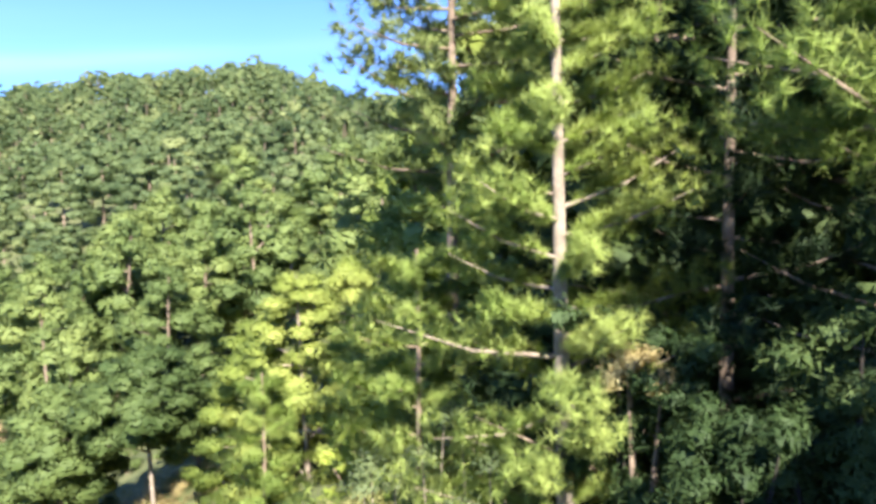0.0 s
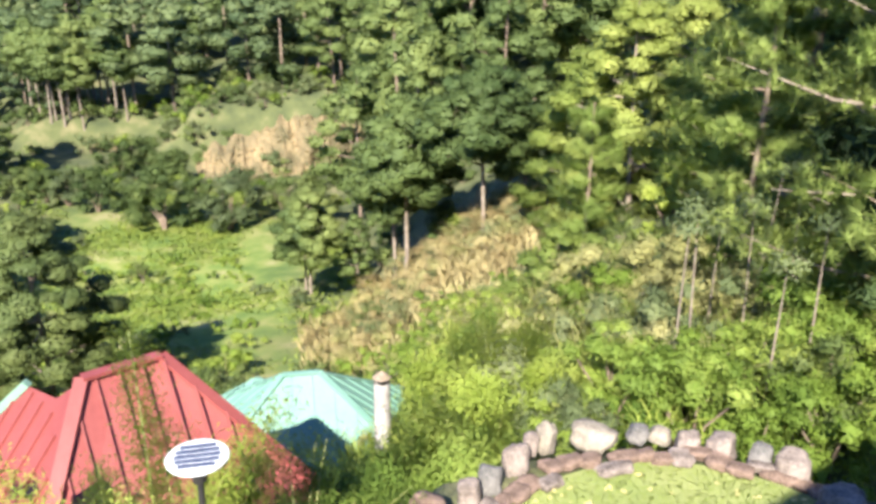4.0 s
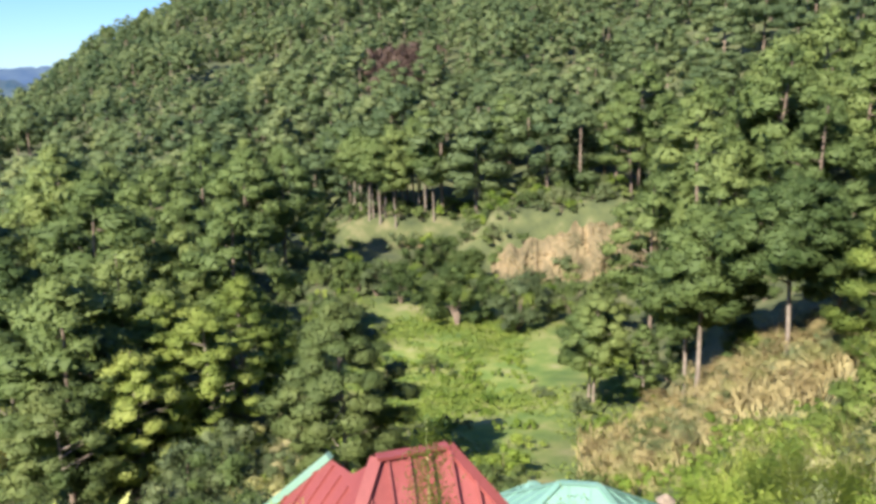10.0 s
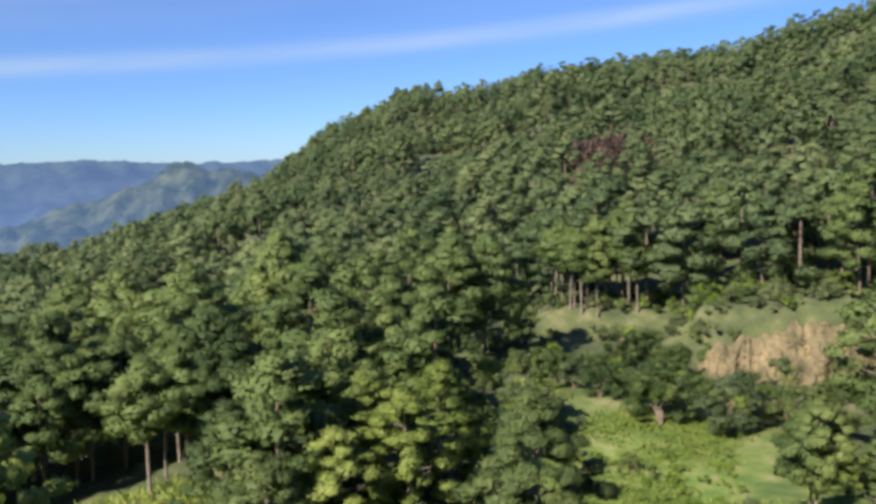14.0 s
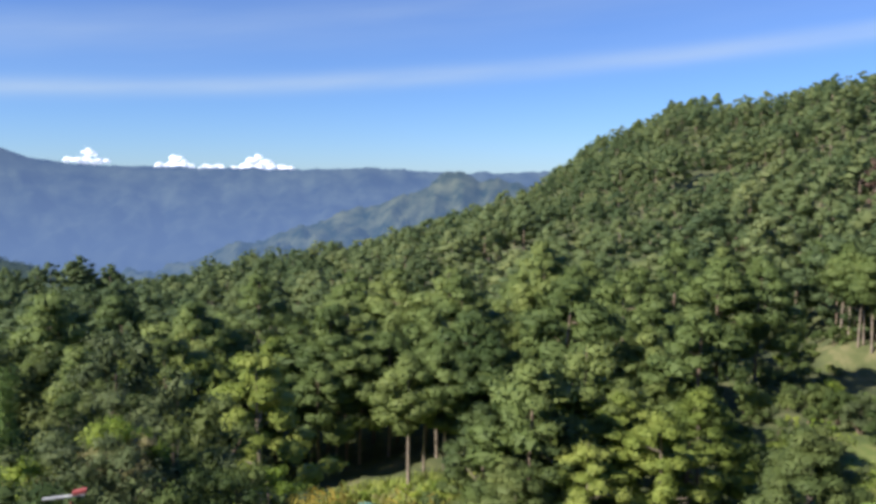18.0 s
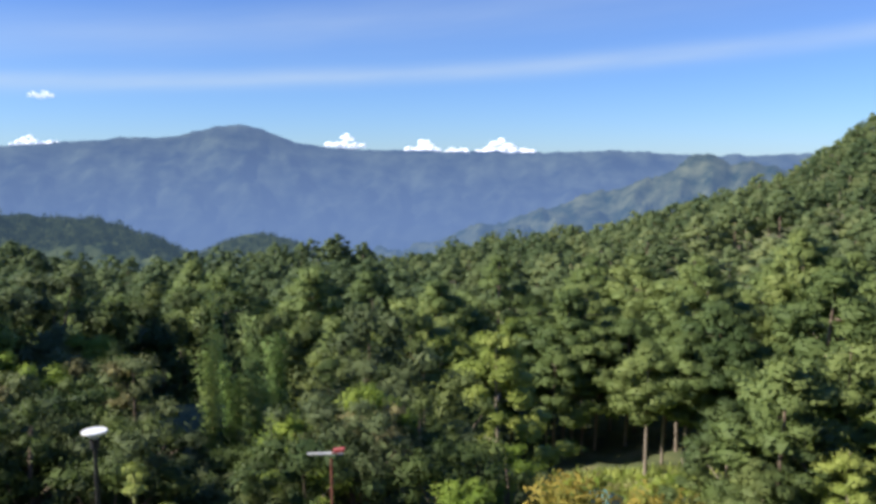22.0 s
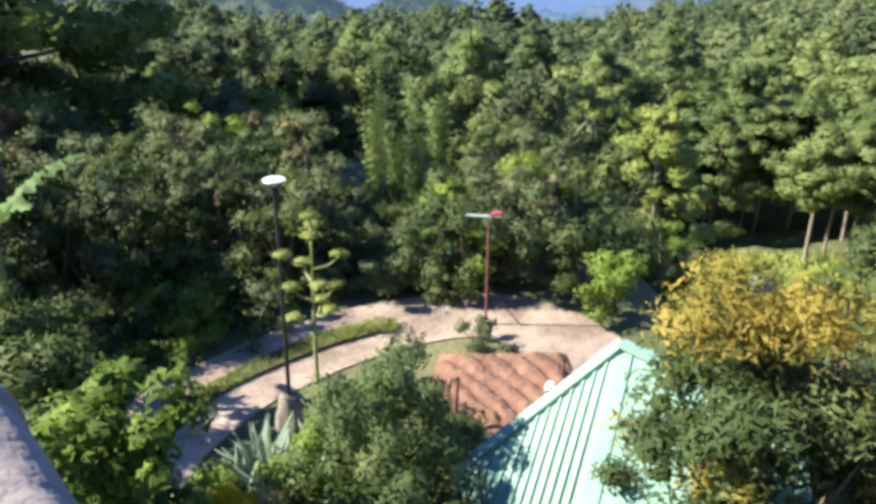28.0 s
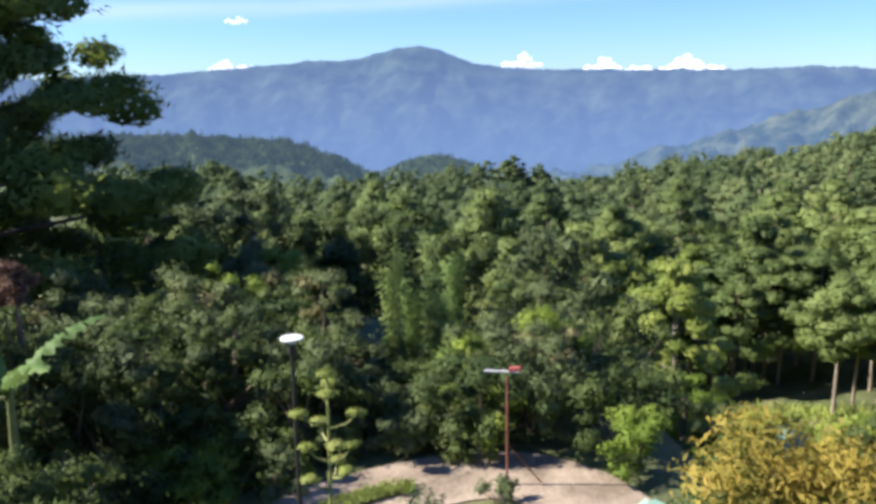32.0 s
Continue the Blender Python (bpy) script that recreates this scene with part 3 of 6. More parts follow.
def pines():
    """Single pines below and beyond the houses, built in a few shapes and repeated."""
    r = rng
    protos = []
    for i in range(7):
        protos.append((pine_tree(12.0, r, PINE, BARK, "tall green mountain pine on the valley slope", at(20 + i * 6, 118 + 4 * i, -30), 1.15, r.uniform(0.12, 0.42), r.uniform(0.24, 0.31)), 12.0))
    for t, _ in protos:
        x, y, _z = t.matrix_basis.translation
        t.matrix_basis.translation.z = land_at(x, y) - 0.3
        tagged(t, group="pines of the valley")
    d, az = scatter(44, 112, -4, 128, 7.2, r)
    for dd, a in zip(d, az):
        if clear_of(np.array(dd), np.array(a)) or (6 < a < 32 and dd < 60) or (30 <= a < 58 and dd < 88 and not (a > (56 if dd > 62 else 53) and dd > 50)) or 69 < a < 104 and dd < np.interp(a, [69, 73, 84, 104], [56, 68, 70, 66]) or a >= 104 and dd < 52:
            continue
        p = at(a, dd)
        s = r.uniform(0.85, 1.4)
        t, _ = protos[r.integers(0, 7)]
        copy_thing(t, Matrix.LocRotScale((p.x, p.y, land_at(p.x, p.y) - 0.3), Euler((r.normal() * 0.04, r.normal() * 0.04, r.uniform(0, 6.28))), (s * r.uniform(0.9, 1.15), s, s * r.uniform(0.9, 1.15))))

    tall = pine_tree(13.0, r, PINE, PALE_BARK, "slender pine with a long bare trunk above the earth bank", at(46, 118, 0), 0.7, 0.55, 0.17)
    tall.matrix_basis.translation.z = land_at(*at(46, 118).xy) - 0.3
    tagged(tall, group="row of slender pines")
    for i in range(20):
        p = at(43.2 + 0.3 * i + r.normal() * 0.1, 116 + r.uniform(-2, 5))
        copy_thing(tall, Matrix.LocRotScale((p.x, p.y, land_at(p.x, p.y) - 0.3), Euler((0, 0, r.uniform(0, 6.28))), (r.uniform(0.75, 1.0),) * 3))
    for i in range(46):
        a = r.uniform(6, 29) if i % 2 else r.uniform(56, 68)
        d = float(np.interp(a, CREST_AZ, CREST_D)) + r.uniform(-8, 6)
        p = at(a, d)
        copy_thing(tall, Matrix.LocRotScale((p.x, p.y, land_at(p.x, p.y) - 0.5), Euler((0, 0, r.uniform(0, 6.28))), (r.uniform(0.9, 1.4),) * 3))


pines()


# ---- plants by kind ----
def shrub(name, label, where, wide, high, mat, leaf, count, r, category="shrub", clumps=14, stems=5, bark=BARK, aspect=0.5, group="", base=0.0, lump=(0.24, 0.38), heart=0.5):
    """A bush: bent stems from one root under many leafy clumps."""
    t = thing(name, label, category, where, r.uniform(0, 360), group)
    out, bars = [], []
    for i in range(clumps):
        w, f = r.uniform(0, 6.283), r.uniform(0, 1) ** 0.7
        z = high * (base + (1 - base) * r.uniform(0.12, 0.9))
        reach = wide * f * math.sqrt(max(0.05, 1 - (z / high * 0.92) ** 2))
        c = np.array([reach * math.cos(w), reach * math.sin(w), z])
        out.append(puff(c, min(wide, high) * r.uniform(*lump), count // clumps, leaf * 0.75, r, 0.8, 0.35, aspect, 0.55, heart))
        if i < stems:
            bars.append(([(0.05 * math.cos(w), 0.05 * math.sin(w), -0.2), tuple(c * np.array([0.35, 0.35, 0.5])), tuple(c)], [0.02 * high + 0.008, 0.012 * high + 0.006, 0.006]))
    part("branchwork", tubes("branchwork", bars, 5), bark, t, smooth=True)
    part("foliage", soup("foliage", np.concatenate(out)), mat, t)
    return t


def tuft_pine(label, where, h, r, mat, low, reach, limbs, tufts, needle, fat=0.034, per=36, bark=BARK, side=0.0):
    """A near pine: limbs carry brushes of long needles."""
    t = thing("pine_tree", label, "tree", where, 0)
    k = [(0.012 * h * math.sin(2.2 * f + side) * f, 0.02 * h * math.cos(3 * f) * f, h * f) for f in np.linspace(0, 1, 9)]
    part("trunk", tubes("trunk", [(k, [h * (0.0115 - 0.0095 * f) + 0.015 for f in np.linspace(0, 1, 9)])], 9), bark, t, smooth=True)
    cs, ax, bars = [], [], []
    for i in range(limbs):
        f = low + (0.99 - low) * (i + r.uniform(0, 1)) / limbs
        w = i * 2.39996 + r.uniform(-0.4, 0.4)
        ln = reach * (1.05 - 0.75 * f) * r.uniform(0.6, 1.25)
        s = np.array([np.interp(f, np.linspace(0, 1, 9), [q[j] for q in k]) for j in range(3)])
        dirn = np.array([math.cos(w), math.sin(w), r.uniform(-0.12, 0.35)])
        e = s + dirn * ln + np.array([0, 0, 0.12 * ln])
        m = (s + e) / 2 - np.array([0, 0, 0.06 * ln])
        bars.append(([tuple(s), tuple(m), tuple(e)], [0.012 * ln + 0.015, 0.008 * ln + 0.01, 0.006]))
        nt = int(tufts * r.uniform(0.7, 1.3))
        g = r.uniform(0.12, 1.05, (nt, 1))
        c = s + (e - s) * g + r.normal(size=(nt, 3)) * 0.1 * ln * g
        cs.append(c)
        ax.append(unit(dirn[None] + r.normal(size=(nt, 3)) * 0.6 + np.array([0, 0, 0.45])))
    part("branchwork", tubes("branchwork", bars, 5), bark, t, smooth=True)
    c, a = np.concatenate(cs), np.concatenate(ax)
    cc, aa = np.repeat(c, per, 0), np.repeat(a, per, 0)
    d = unit(aa * r.uniform(0.15, 1.2, (len(aa), 1)) + unit(r.normal(size=aa.shape)) * 0.95)
    side_ = unit(np.cross(d, unit(r.normal(size=d.shape))))
    ln = needle * r.uniform(0.7, 1.2, (len(d), 1))
    root = cc - aa * needle * 0.25 * r.uniform(0, 1, (len(d), 1))
    v = np.stack([root + side_ * needle * fat, root - side_ * needle * fat, root + d * ln], 1).reshape(-1, 3)
    face = unit(np.cross(v[1::3] - v[0::3], v[2::3] - v[0::3]))
    out = unit(unit(cc * np.array([1, 1, 0])) * 0.5 + d * 0.8 + np.array([0, 0, 0.45]))
    flip = np.sum(face * out, 1) < 0
    v3 = v.reshape(-1, 3, 3)
    v3[flip] = v3[flip][:, [1, 0, 2]]
    v = np.concatenate([v3.reshape(-1, 3), np.repeat(out, 3, 0)], 1)
    part("foliage", soup("foliage", v), mat, t)
    return t


def bamboo(label, where, h, spread, culms, r, mat, leaf=0.16, per=130, droop=0.25, culm_mat=None, group="", fuzz=1.0):
    """A clump of bamboo: arching culms with pointed leaves."""
    t = thing("bamboo_clump", label, "bamboo", where, 0, group)
    lv = []
    for i in range(culms):
        w, q = r.uniform(0, 6.283), spread * math.sqrt(r.uniform(0, 1))
        hh = h * r.uniform(0.65, 1.05)
        b = np.array([q * math.cos(w) * 0.5, q * math.sin(w) * 0.5, -0.3])
        lean = np.array([math.cos(w), math.sin(w), 0]) * (q + droop * hh * r.uniform(0.3, 1.0))
        pts = [b + lean * f ** 2.2 + np.array([0, 0, hh * (f - 0.08 * f ** 4)]) for f in np.linspace(0, 1, 6)]
        cu = part("culm", tubes("culm", [([tuple(p) for p in pts], [0.018, 0.017, 0.014, 0.011, 0.008, 0.004])], 6), culm_mat or CULM, t, smooth=True)
        f = r.uniform(0.15, 1.0, per) ** 0.75
        p = b + lean * (f ** 2.2)[:, None] + np.stack([0 * f, 0 * f, hh * (f - 0.08 * f ** 4)], 1) + r.normal(size=(per, 3)) * 0.06 * fuzz * h ** 0.5 * np.array([2, 2, 1.2])
        n = unit(r.normal(size=(per, 3)) * 0.8 + lean / (np.linalg.norm(lean) + 1e-6) * 0.5 + np.array([0, 0, 0.6]))
        lv.append(leaves(p, n, leaf * 1.2, leaf * 0.24, r, n * 0.3 + lean / (np.linalg.norm(lean) + 1e-6) * 0.65 + np.array([0, 0, 0.75])))
    part("foliage", soup("foliage", np.concatenate(lv)), mat, t)
    return t


def banana_leaf(length, width, droop, r):
    """One long torn blade, folded along its rib."""
    n = 30
    v, f = [], []
    for i in range(n + 1):
        s = i / n
        x = length * s
        z = length * (0.55 * s - droop * s * s)
        w = width * math.sin(math.pi * min(1, 0.08 + s * 0.92)) ** 0.6 * 0.5
        for k, q in enumerate((-1, -0.5, 0, 0.5, 1)):
            v.append((x, q * w, z - abs(q) * w * (0.45 + 0.25 * math.sin(i * 2.1)) + r.normal() * 0.01))
    for i in range(n):
        for k in range(4):
            if k in (0, 3) and r.uniform() < 0.14 or k in (1, 2) and r.uniform() < 0.04:
                continue
            a = i * 5 + k
            f.append((a, a + 1, a + 6, a + 5))
    return mesh_of("leaf", v, f)


def banana(label, where, h, r, turns, length=1.7, mat=None):
    t = thing("banana_plant", label, "banana plant", where)
    part("stem", tubes("stem", [([(0, 0, -0.3), (0.02, 0, h * 0.5), (0.0, 0.03, h)], [0.09, 0.075, 0.045])], 9), STEM, t, smooth=True)
    for w, tilt, droop in turns:
        lf = part("leaf", banana_leaf(length * r.uniform(0.85, 1.15), max(0.22, 0.21 * length), droop, r), mat or BANANA, t, smooth=True)
        lf.matrix_basis = pose(0, 0, h - 0.05, 0, -tilt, w)
    return t


# copy of the bark darkened to hold the thicket's shade
SHADED_BARK = surface("shaded_bark", (0.02, 0.016, 0.012), (0.06, 0.048, 0.036), 3, 18, 0.95, 0.6)
CULM = surface("bamboo_culm", (0.2, 0.25, 0.06), (0.4, 0.38, 0.14), 2, 20, 0.5, 0.1)
STEM = surface("banana_stem", (0.14, 0.17, 0.06), (0.3, 0.3, 0.13), 3, 20, 0.6, 0.2)
BANANA = foliage("banana_leaf", (0.09, 0.165, 0.045), (0.15, 0.24, 0.07), (0.25, 0.32, 0.11), 1.5, 0.3)
BANANA_PALE = foliage("banana_leaf_yellowing", (0.27, 0.32, 0.08), (0.39, 0.42, 0.12), (0.53, 0.52, 0.2), 1.5, 0.35)
STONE = surface("boulder_stone", (0.11, 0.085, 0.07), (0.33, 0.265, 0.225), 3.5, 26, 0.9, 0.8, spread=0.17)
STONE_PALE = surface("pale_boulder", (0.16, 0.13, 0.1), (0.37, 0.32, 0.25), 3.5, 26, 0.9, 0.8, spread=0.17)
STONE_GREY = surface("grey_boulder", (0.07, 0.068, 0.066), (0.24, 0.22, 0.2), 3.5, 26, 0.9, 0.8, spread=0.17)
SLAB = surface("edging_slab", (0.12, 0.078, 0.056), (0.29, 0.195, 0.15), 3.5, 26, 0.9, 0.8, spread=0.17)
CONCRETE = surface("weathered_concrete", (0.2, 0.15, 0.105), (0.44, 0.34, 0.255), 1.0, 14, 0.9, 0.4, spread=0.17)
EARTH = surface("red_garden_soil", (0.13, 0.065, 0.04), (0.27, 0.145, 0.092), 2.5, 14, 0.98, 0.9)
DUST = surface("dusty_yard", (0.32, 0.22, 0.15), (0.5, 0.38, 0.28), 1.5, 12, 0.95, 0.5)
ROCK = surface("cut_rock", (0.07, 0.068, 0.03), (0.31, 0.225, 0.115), 0.3, 1.8, 0.95, 1.0, coords="world")
RED_ROOF = surface("red_painted_roofing", (0.22, 0.048, 0.042), (0.31, 0.078, 0.068), 0.6, 9, 0.55, 0.05)
GREEN_ROOF = surface("green_painted_roofing", (0.19, 0.34, 0.245), (0.26, 0.42, 0.32), 0.6, 9, 0.65, 0.05)
TEAL_ROOF = surface("teal_painted_roofing", (0.145, 0.29, 0.225), (0.2, 0.35, 0.285), 0.6, 9, 0.7, 0.05)
WHITE = surface("white_paint", (0.68, 0.68, 0.66), (0.84, 0.84, 0.82), 2, 20, 0.45, 0.05)
DARK_STEEL = surface("dark_painted_steel", (0.015, 0.015, 0.016), (0.05, 0.045, 0.04), 4, 30, 0.5, 0.1)
RUST = surface("rust_red_steel", (0.14, 0.05, 0.03), (0.28, 0.11, 0.07), 5, 30, 0.7, 0.2)
RUST_LAMP = surface("faded_red_paint", (0.25, 0.05, 0.04), (0.4, 0.09, 0.075), 4, 30, 0.6, 0.05)
BLUE_PAINT = surface("blue_plastic", (0.02, 0.06, 0.3), (0.05, 0.12, 0.45), 4, 30, 0.4, 0.05)
PANEL = surface("solar_cells", (0.05, 0.06, 0.1), (0.1, 0.12, 0.18), 6, 40, 0.15, 0.02)
MORTAR = surface("mortar", (0.3, 0.26, 0.22), (0.48, 0.42, 0.36), 3, 20, 0.95, 0.5)
WALL = surface("plastered_wall", (0.4, 0.36, 0.3), (0.58, 0.53, 0.45), 1, 12, 0.9, 0.3)
LOG = surface("peeled_log", (0.5, 0.42, 0.33), (0.74, 0.64, 0.52), 5, 26, 0.7, 0.1)
# grey for weathering and for the shade on the rail's near end
LOG_GREY = surface("weathered_shaded_log", (0.16, 0.135, 0.12), (0.42, 0.36, 0.32), 9, 40, 0.85, 0.3)
PLANK = surface("orange_stained_plank", (0.42, 0.12, 0.045), (0.6, 0.22, 0.09), 3, 26, 0.6, 0.15)
LOG_DARK = surface("dark_stained_timber", (0.008, 0.006, 0.005), (0.022, 0.017, 0.014), 5, 26, 0.8, 0.4)
FLOWER = foliage("yellow_flowers", (0.55, 0.38, 0.01), (0.75, 0.55, 0.02), (0.85, 0.7, 0.05), 2.0, 0.3)
GARDEN_LEAF = foliage("garden_bush_leaves", (0.075, 0.125, 0.04), (0.17, 0.23, 0.08), (0.35, 0.37, 0.16), 1.6, 0.4)
BALCONY_LEAF = foliage("balcony_bush_leaves", (0.065, 0.115, 0.02), (0.17, 0.26, 0.042), (0.38, 0.46, 0.095), 2.2, 0.45)
TALL_BAMBOO = foliage("plume_bamboo_leaves", (0.1, 0.18, 0.05), (0.21, 0.31, 0.09), (0.35, 0.43, 0.15), 1.6, 0.45)
HEDGE = foliage("hedge_bamboo_leaves", (0.1, 0.17, 0.028), (0.22, 0.31, 0.055), (0.42, 0.48, 0.11), 0.7, 0.42)
DARK_LEAF = foliage("dark_glossy_leaves", (0.03, 0.055, 0.016), (0.07, 0.105, 0.03), (0.17, 0.2, 0.06), 0.8, 0.3)
PALE_LEAF = foliage("silvery_leaves", (0.1, 0.13, 0.065), (0.2, 0.23, 0.12), (0.34, 0.36, 0.2), 0.8, 0.35)
PINE_MID = foliage("pine_needles_mid", (0.045, 0.075, 0.026), (0.105, 0.145, 0.045), (0.19, 0.225, 0.07), 0.4, 0.3)
STRAW_LEAF = foliage("dry_grass_leaves", (0.19, 0.2, 0.07), (0.36, 0.345, 0.13), (0.53, 0.49, 0.22), 0.7, 0.35)
DRY_OLIVE = foliage("dry_olive_leaves", (0.13, 0.125, 0.05), (0.25, 0.23, 0.1), (0.4, 0.35, 0.17), 0.6, 0.3)
PINKISH = foliage("red_shrub_leaves", (0.1, 0.055, 0.04), (0.18, 0.1, 0.07), (0.26, 0.17, 0.12), 1.2, 0.3)
AGAVE = foliage("agave_blades", (0.12, 0.19, 0.12), (0.22, 0.3, 0.2), (0.36, 0.42, 0.28), 1.0, 0.15)
BLOOM = foliage("agave_blossom", (0.16, 0.205, 0.04), (0.28, 0.32, 0.075), (0.4, 0.42, 0.13), 1.0, 0.25)
STRAW = surface("fallen_leaves", (0.5, 0.42, 0.14), (0.7, 0.6, 0.25), 5, 30, 0.9, 0.1)


def down(az, d, z=None):
    """On the ground at that bearing and distance (or z below the eye)."""
    p = at(az, d)
    p.z = land_at(p.x, p.y) if z is None else EYE + z
    return p


# ---- round lawn with boulders ----
def boulder_mesh(r, sx, sy, sz):
    bm = bmesh.new()
    bmesh.ops.create_icosphere(bm, subdivisions=3, radius=1)
    o = Vector(r.uniform(-50, 50, 3))
    for v in bm.verts:
        k = v.co.copy()
        q = 1 + 0.3 * noise.noise(k * 1.2 + o) + 0.1 * noise.noise(k * 3.0 + o) - 0.12 * abs(noise.noise(k * 2.0 - o))
        for ax in range(3):
            k[ax] = math.copysign(abs(k[ax]) ** 0.62, k[ax])
        v.co = Vector((k.x * sx, k.y * sy, k.z * sz)) * q
    return bm


def lawn():
    r = np.random.default_rng(5)
    lx, ly = -0.08, 6.7
    z0 = EYE - 5.5
    # boulders on the rim, by bearing from the eye, distance, width, height and stone
    rim = [(29.5, 6.9, 0.42, 0.36, 1), (26.1, 7.0, 0.42, 0.38, 1), (23.1, 7.13, 0.45, 0.6, 3), (19.9, 7.55, 0.3, 0.5, 1), (18.2, 7.87, 0.32, 0.46, 2), (16.3, 8.29, 0.38, 0.46, 1), (15.2, 8.7, 0.25, 0.34, 1), (14.1, 8.79, 0.3, 0.46, 0),
           (10.6, 9.01, 0.66, 0.34, 0), (7.3, 9.23, 0.3, 0.28, 2), (5.7, 9.29, 0.32, 0.22, 0), (3.7, 9.16, 0.38, 0.34, 1), (1.3, 9.16, 0.42, 0.4, 1), (-1.4, 9.13, 0.32, 0.4, 2), (-3.5, 8.99, 0.45, 0.5, 1), (-7.0, 8.6, 0.5, 0.46, 1), (-10.5, 8.1, 0.46, 0.46, 2)]
    for az, d, w, h, m in rim:
        w, h = w * 0.82, h * 0.82
        p = at(az, d, z0 - 0.06)
        b = part("boulder", boulder_mesh(r, w * 0.5, w * 0.4, h * 0.56), (STONE_PALE, STONE, STONE_GREY, SLAB)[m], smooth=True)
        b.matrix_basis = Matrix.LocRotScale(p + Vector((0, 0, h * 0.42)), Euler((r.normal() * 0.12, r.normal() * 0.12, radians(az) + r.normal() * 0.3)), None)
        tagged(b, ("pale cream boulder", "pinkish grey boulder", "dark grey boulder", "reddish brown boulder")[m] + " standing on the rim of the lawn", "boulder", "boulders round the lawn")
    edge = tagged(new("stone_edging"), "low edging of flat reddish stones round the lawn", "edging", kind="structure")
    for i in range(44):
        w = radians(-30 + i * 5.6)
        q = 2.22 + 0.08 * r.normal()
        bm = boulder_mesh(r, 0.17 * r.uniform(0.8, 1.3), 0.12 * r.uniform(0.8, 1.2), 0.06)
        o = part("stone", bm, SLAB if i % 4 else STONE, edge, smooth=True)
        o.matrix_basis = Matrix.LocRotScale((lx + q * math.cos(w), ly + q * math.sin(w), z0 + 0.05), Euler((r.normal() * 0.1, r.normal() * 0.1, w + math.pi / 2)), None)
    bm = bmesh.new()
    ring = [bm.verts.new((lx + 2.15 * math.cos(k * 0.1309), ly + 2.15 * math.sin(k * 0.1309), z0 + 0.012)) for k in range(48)]
    bm.faces.new(ring)
    tagged(part("lawn", bm, surface("lawn_turf", (0.2, 0.25, 0.07), (0.34, 0.36, 0.13), 1.5, 30, 0.95, 0.4)), "flat round green lawn", "lawn", kind="structure")
    n = 26000
    q, w = 2.1 * np.sqrt(r.uniform(0, 1, n)), r.uniform(0, 6.283, n)
    c = np.stack([lx + q * np.cos(w), ly + q * np.sin(w), np.full(n, z0 + 0.014)], 1)
    d = unit(r.normal(size=(n, 3)) * np.array([0.6, 0.6, 0.2]) + np.array([0, 0, 0.6]))
    s = unit(np.cross(d, r.normal(size=(n, 3))))
    v = np.stack([c - s * 0.005, c + s * 0.005, c + d * r.uniform(0.02, 0.05, (n, 1))], 1).reshape(-1, 3)
    v = np.concatenate([v, np.repeat(unit(r.normal(size=(n, 3)) * 0.2 + np.array([0, 0, 1])), 3, 0)], 1)
    tagged(part("lawn_grass", soup("lawn_grass", v), GRASS), "short green lawn inside the ring of boulders", "grass", kind="stuff")
    n = 300
    q, w = 2.05 * np.sqrt(r.uniform(0, 1, n)), r.uniform(0, 6.283, n)
    c = np.stack([lx + q * np.cos(w), ly + q * np.sin(w), np.full(n, z0 + 0.035)], 1)
    tagged(part("fallen_leaves", soup("fallen_leaves", leaves(c, r.normal(size=(n, 3)) * 0.15 + np.array([0, 0, 1]), 0.07, 0.05, r)), STRAW), "yellow fallen leaves strewn over the lawn", "leaves", kind="stuff")


lawn()


# ---- roofs and houses ----
def sheet_roof(name, corners, mat, parent, thick=0.05):
    """One roof face as a slab under its sheets; corners: eave a, eave b, top b, top a."""
    vs = [Vector(c) for c in corners]
    nrm = (vs[1] - vs[0]).cross(vs[-1] - vs[0]).normalized()
    if nrm.z < 0:
        nrm = -nrm
    n = len(vs)
    v = [tuple(p) for p in vs] + [tuple(p - nrm * thick) for p in vs]
    bm = bmesh.new()
    bv = [bm.verts.new(p) for p in v]
    bm.faces.new(bv[:n])
    bm.faces.new(bv[n:][::-1])
    for i in range(n):
        bm.faces.new((bv[i], bv[i + n], bv[(i + 1) % n + n], bv[(i + 1) % n]))
    bmesh.ops.recalc_face_normals(bm, faces=bm.faces)
    return part(name, bm, mat, parent), nrm


def bar(name, a, b, w, h, mat, parent, up=Vector((0, 0, 1)), label=""):
    """A square bar from a to b."""
    a, b = Vector(a), Vector(b)
    x = (b - a).normalized()
    y = up.cross(x).normalized() * w / 2
    z = x.cross(y).normalized() * h / 2
    bm = bmesh.new()
    vs = [bm.verts.new(p + sy * y + sz * z) for p in (a, b) for sy, sz in ((-1, -1), (1, -1), (1, 1), (-1, 1))]
    for f in ((3, 2, 1, 0), (4, 5, 6, 7), (0, 1, 5, 4), (1, 2, 6, 5), (2, 3, 7, 6), (3, 0, 4, 7)):
        bm.faces.new([vs[i] for i in f])
    bmesh.ops.recalc_face_normals(bm, faces=bm.faces)
    return part(name, bm, mat, parent, label)


